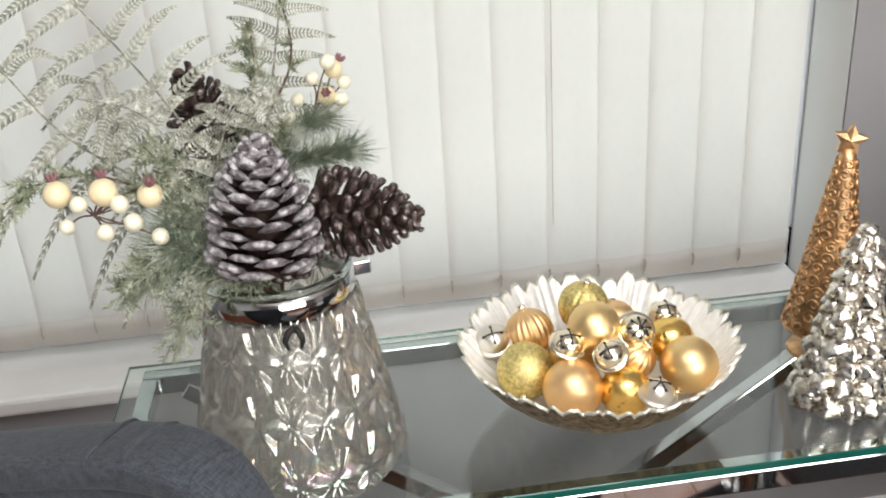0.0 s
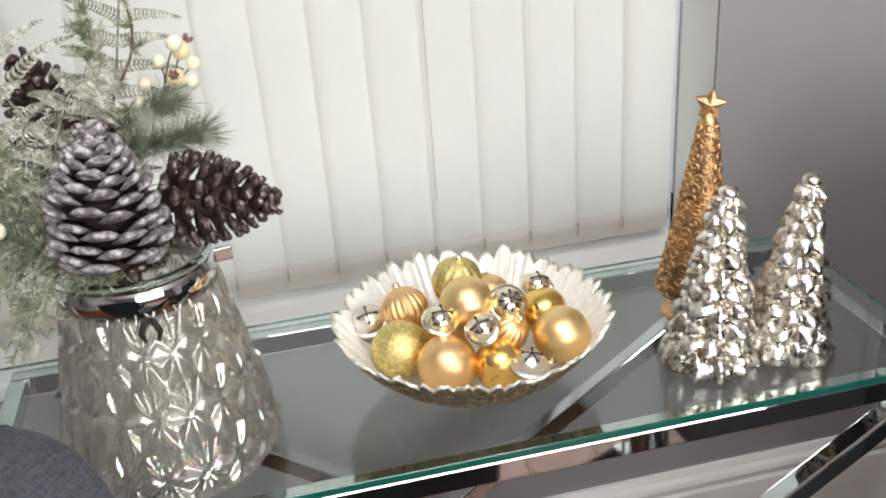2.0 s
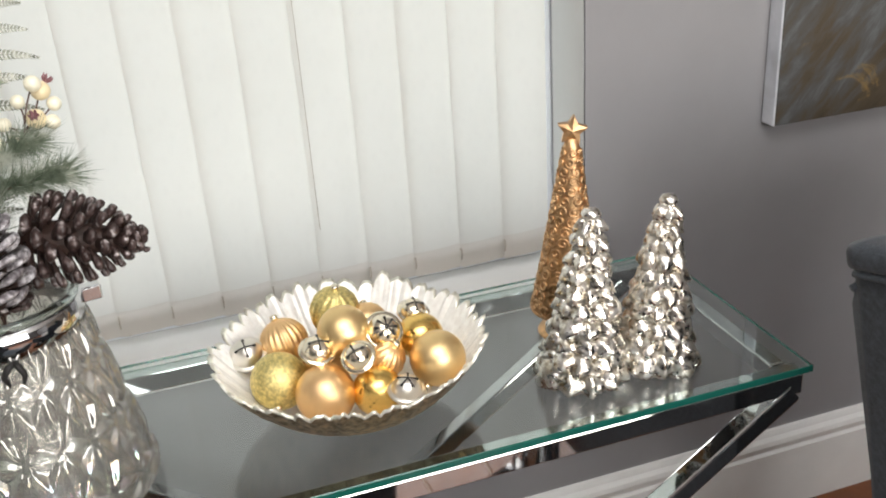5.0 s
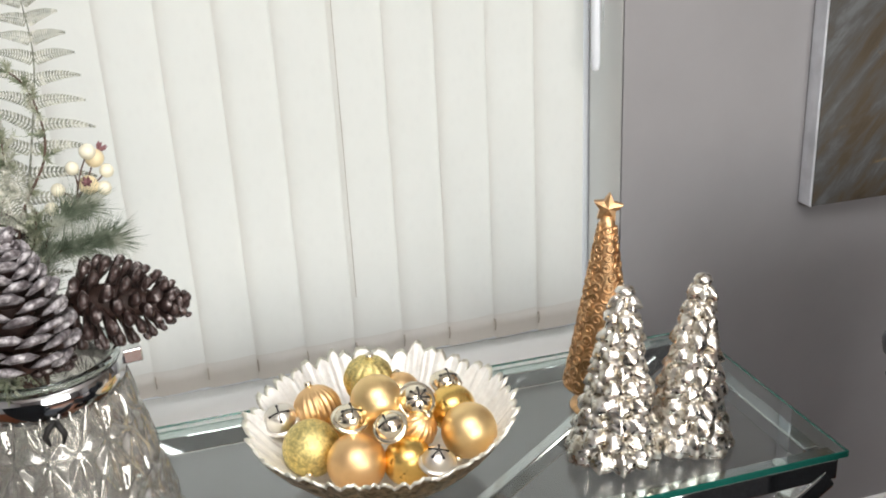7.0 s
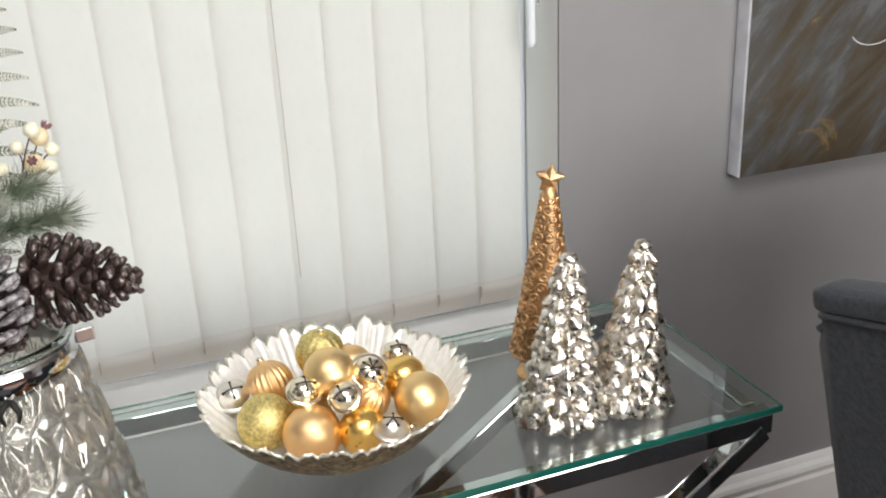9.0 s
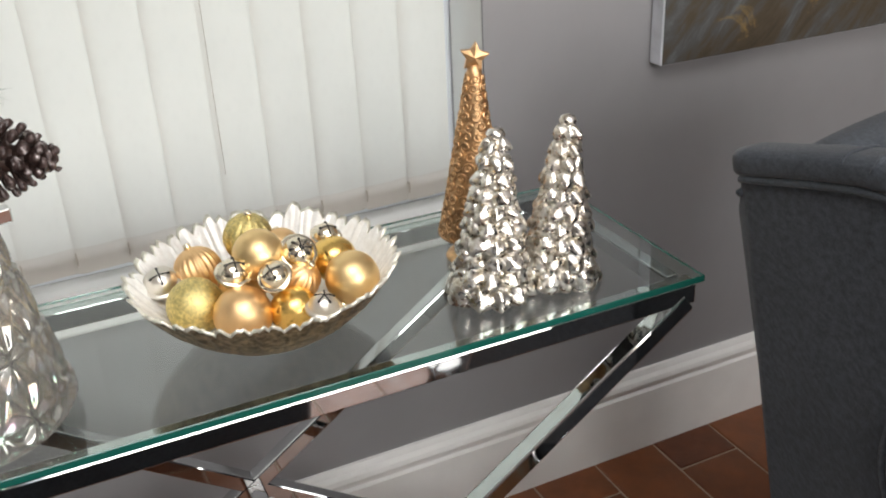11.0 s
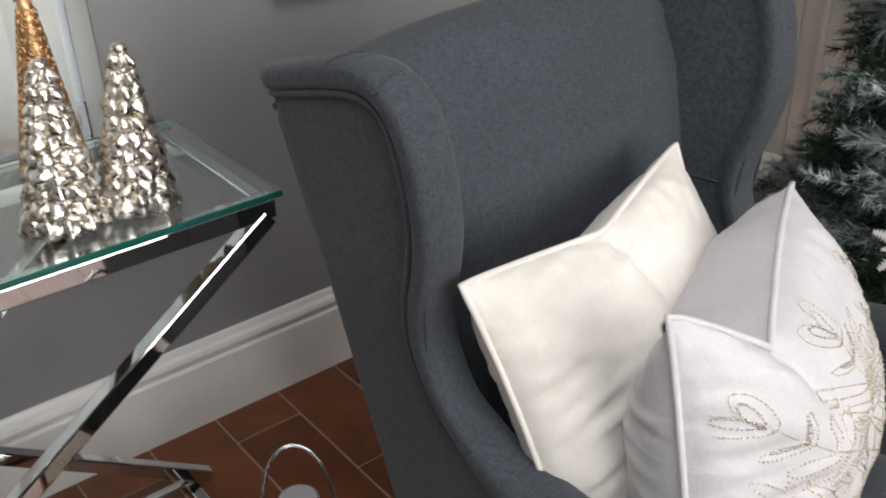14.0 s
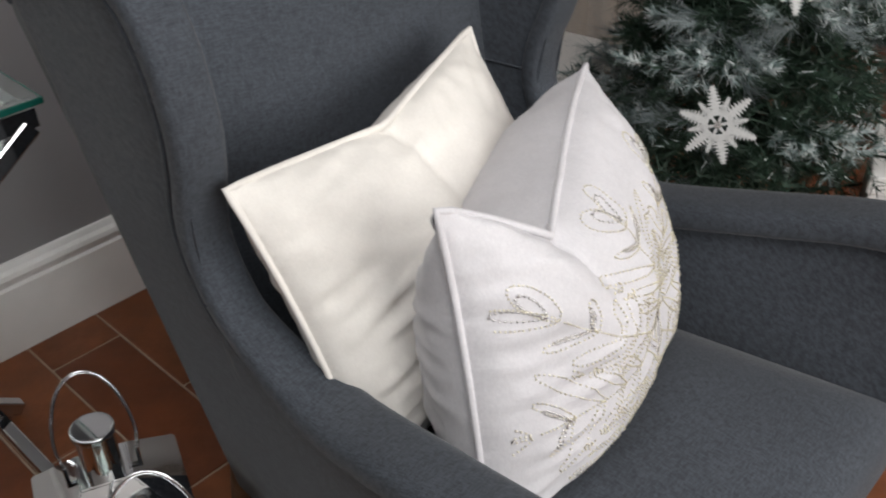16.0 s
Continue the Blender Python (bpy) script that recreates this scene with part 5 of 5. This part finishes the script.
VOILE = bpy.data.materials.new("taupe_voile")
VOILE.use_nodes = True
shader(VOILE).inputs["Base Color"].default_value = (0.34, 0.30, 0.26, 1)
shader(VOILE).inputs["Roughness"].default_value = 0.9
vt = node(VOILE, "BsdfTransparent")
vm = node(VOILE, "MixShader", Fac=0.72)
link(VOILE, ramp(VOILE, noise_of(VOILE, 300, 2), (0.3, (0.62, 0.62, 0.62)), (0.7, (0.82, 0.82, 0.82))), vm.inputs[0])
link(VOILE, vt.outputs[0], vm.inputs[1])
link(VOILE, shader(VOILE).outputs[0], vm.inputs[2])
link(VOILE, vm.outputs[0], VOILE.node_tree.nodes["Material Output"].inputs["Surface"])


def curtain(name, m, width, z0, z1, folds, label):
    t = thing(name, m, label, "curtain", "sheer curtains")
    v, f = [], []
    n = folds * 10
    for j in range(9):
        e = j / 8
        for k in range(n + 1):
            q = k / n
            v.append((width * q + 0.012 * math.sin(k * 1.7) * (1 - e), 0.028 * math.sin(2 * math.pi * folds * q + 0.8 * math.sin(5 * q + e)) * (1 + 0.5 * (1 - e)), z0 + (z1 - z0) * e))
    for j in range(8):
        f += [(j * (n + 1) + k, j * (n + 1) + k + 1, (j + 1) * (n + 1) + k + 1, (j + 1) * (n + 1) + k) for k in range(n)]
    put("cloth", v, f, VOILE, t, smooth=True)
    part("rail", tube([(-0.03, 0, z1), (width + 0.03, 0, z1)], 0.009, 10), CHROME, t, "thin metal rail", True)
    return t


curtain("sheer_curtain", pose(1.35, -0.10, 0), 1.30, 0.02, 2.2, 9, "taupe sheer curtain hanging in soft folds before the wall")
curtain("sheer_curtain", pose(2.62, -0.25, 0, 0, 0, -90), 2.2, 0.02, 2.2, 13, "taupe sheer curtain hanging in soft folds")

# ---- beaded snowflake on the silver cushion ----


def on_cushion(u, v):
    return pillow_point(u, v, CW2, 0.41, CF2, CD2, 1, -0.5, 0.14)


spots_c, spots_s = [], []


def stitch(points, gap, store):
    run = 0.0
    last = None
    for p in points:
        if max(abs(p[0]), abs(p[1])) > 0.95:
            continue
        q = on_cushion(p[0], p[1])
        if last is not None:
            run += (q - last).length
        if last is None or run >= gap:
            store.append(q)
            run = 0.0
        last = q


def loop(cx, cy, ang, ln, wd, n=120):
    out = []
    for k in range(n + 1):
        a = 2 * math.pi * k / n
        x, y = ln / 2 + ln / 2 * math.cos(a), wd * math.sin(a) * (0.75 + 0.25 * math.cos(a))
        out.append((cx + x * math.cos(ang) - y * math.sin(ang), cy + x * math.sin(ang) + y * math.cos(ang)))
    return out


OX, OY = -0.03, -0.16
for k in range(8):
    A = math.pi * k / 4 + 0.16
    ux, uy = math.cos(A), math.sin(A)
    L = 1.16 if k % 2 == 0 else 1.18
    stitch([(OX + ux * L * t, OY + uy * L * t) for t in np.linspace(0.12, 0.74, 190)], 0.0040, spots_c)
    for t0, ln, wd in ((0.22, 0.28, 0.034), (0.34, 0.27, 0.032), (0.46, 0.42 if k % 2 == 0 else 0.26, 0.045), (0.60, 0.22, 0.03)):
        for s in (-1, 1):
            stitch(loop(OX + ux * L * t0, OY + uy * L * t0, A + s * 0.95, ln, wd), 0.0046, spots_c)
            if ln < 0.25:
                stitch(loop(OX + ux * L * (t0 + 0.02), OY + uy * L * (t0 + 0.02), A + s * 0.95, ln * 0.7, wd * 0.4), 0.0042, spots_s)
    for s in (-1, 1):
        stitch(loop(OX + ux * L * 0.76, OY + uy * L * 0.76, A + s * 0.45, 0.25, 0.078), 0.0043, spots_c)
        stitch(loop(OX + ux * L * 0.80, OY + uy * L * 0.80, A + s * 0.42, 0.16, 0.036), 0.0048, spots_s)
    B = A + math.pi / 8
    for t0 in (0.46, 0.56, 0.66):
        for s in (-0.5, 0, 0.5):
            stitch([(OX + math.cos(B) * t0 + math.cos(B + s) * q, OY + math.sin(B) * t0 + math.sin(B + s) * q) for q in np.linspace(0.0, 0.07, 12)], 0.0045, spots_c)
for size in (0.06, 0.11, 0.16):
    for k in range(4):
        a0, a1 = math.pi / 2 * k, math.pi / 2 * (k + 1)
        p, q = (OX + size * math.cos(a0), OY + size * 1.3 * math.sin(a0)), (OX + size * math.cos(a1), OY + size * 1.3 * math.sin(a1))
        stitch([(p[0] + (q[0] - p[0]) * t, p[1] + (q[1] - p[1]) * t) for t in np.linspace(0, 1, 60)], 0.0032, spots_s if size == 0.11 else spots_c)
OCT = [(1, 0, 0), (0, 1, 0), (-1, 0, 0), (0, -1, 0), (0, 0, 1), (0, 0, -1)]
OCF = [(0, 1, 4), (1, 2, 4), (2, 3, 4), (3, 0, 4), (1, 0, 5), (2, 1, 5), (3, 2, 5), (0, 3, 5)]
for nm, store, mat, r, lab in (("bead_embroidery", spots_c, BEAD, 0.00165, "champagne beads stitched in leaf loops"), ("crystal_embroidery", spots_s, CRYSTAL, 0.0020, "silver crystal beads")):
    v, f = [], []
    for p in store:
        k = len(v)
        v += [p + r * Vector(o) + Vector((0, 0, 0.0007)) for o in OCT]
        f += [tuple(k + c for c in t) for t in OCF]
    tagged(put(nm, v, f, mat, silver_cushion, lab, True), kind="stuff")

# ---- floor tiles ----
TW, TL, JOINT = 0.155, 0.456, 0.004


def tile_mesh():
    b = box(-TW / 2 + JOINT / 2, TW / 2 - JOINT / 2, -TL / 2 + JOINT / 2, TL / 2 - JOINT / 2, -0.011, 0.0, 0.0025, 1)
    me = bpy.data.meshes.new("tile")
    b.to_mesh(me)
    b.free()
    me.materials.append(TILE)
    return me


tile_data = tile_mesh()
floor_ob = bpy.data.objects["floor"]
far_v, far_f = [], []
for i in range(-21, 20):
    for j in range(-1, 10):
        x = 0.01 + TW * (i + 0.5)
        y = -0.118 - (0.228 if i % 2 == 0 else 0.0) + TL / 2 - TL * j
        if y - TL / 2 > 0 or x < X0 - 0.1 or x > X1 + 0.1:
            continue
        if -1.6 < x < 1.6 and y > -1.7:
            t = new("tile", tile_data)
            t.parent = floor_ob
            t.location = (x, y, random.uniform(-0.0008, 0.0008))
        else:
            k = len(far_v)
            hx, hy = TW / 2 - JOINT / 2, TL / 2 - JOINT / 2
            far_v += [(x - hx, y - hy, -0.011), (x + hx, y - hy, -0.011), (x + hx, y + hy, -0.011), (x - hx, y + hy, -0.011),
                      (x - hx, y - hy, 0), (x + hx, y - hy, 0), (x + hx, y + hy, 0), (x - hx, y + hy, 0)]
            far_f += [(k + 4, k + 5, k + 6, k + 7), (k, k + 1, k + 5, k + 4), (k + 1, k + 2, k + 6, k + 5), (k + 2, k + 3, k + 7, k + 6), (k + 3, k, k + 4, k + 7)]
tagged(put("tiles", far_v, far_f, TILE, floor_ob), kind="stuff")
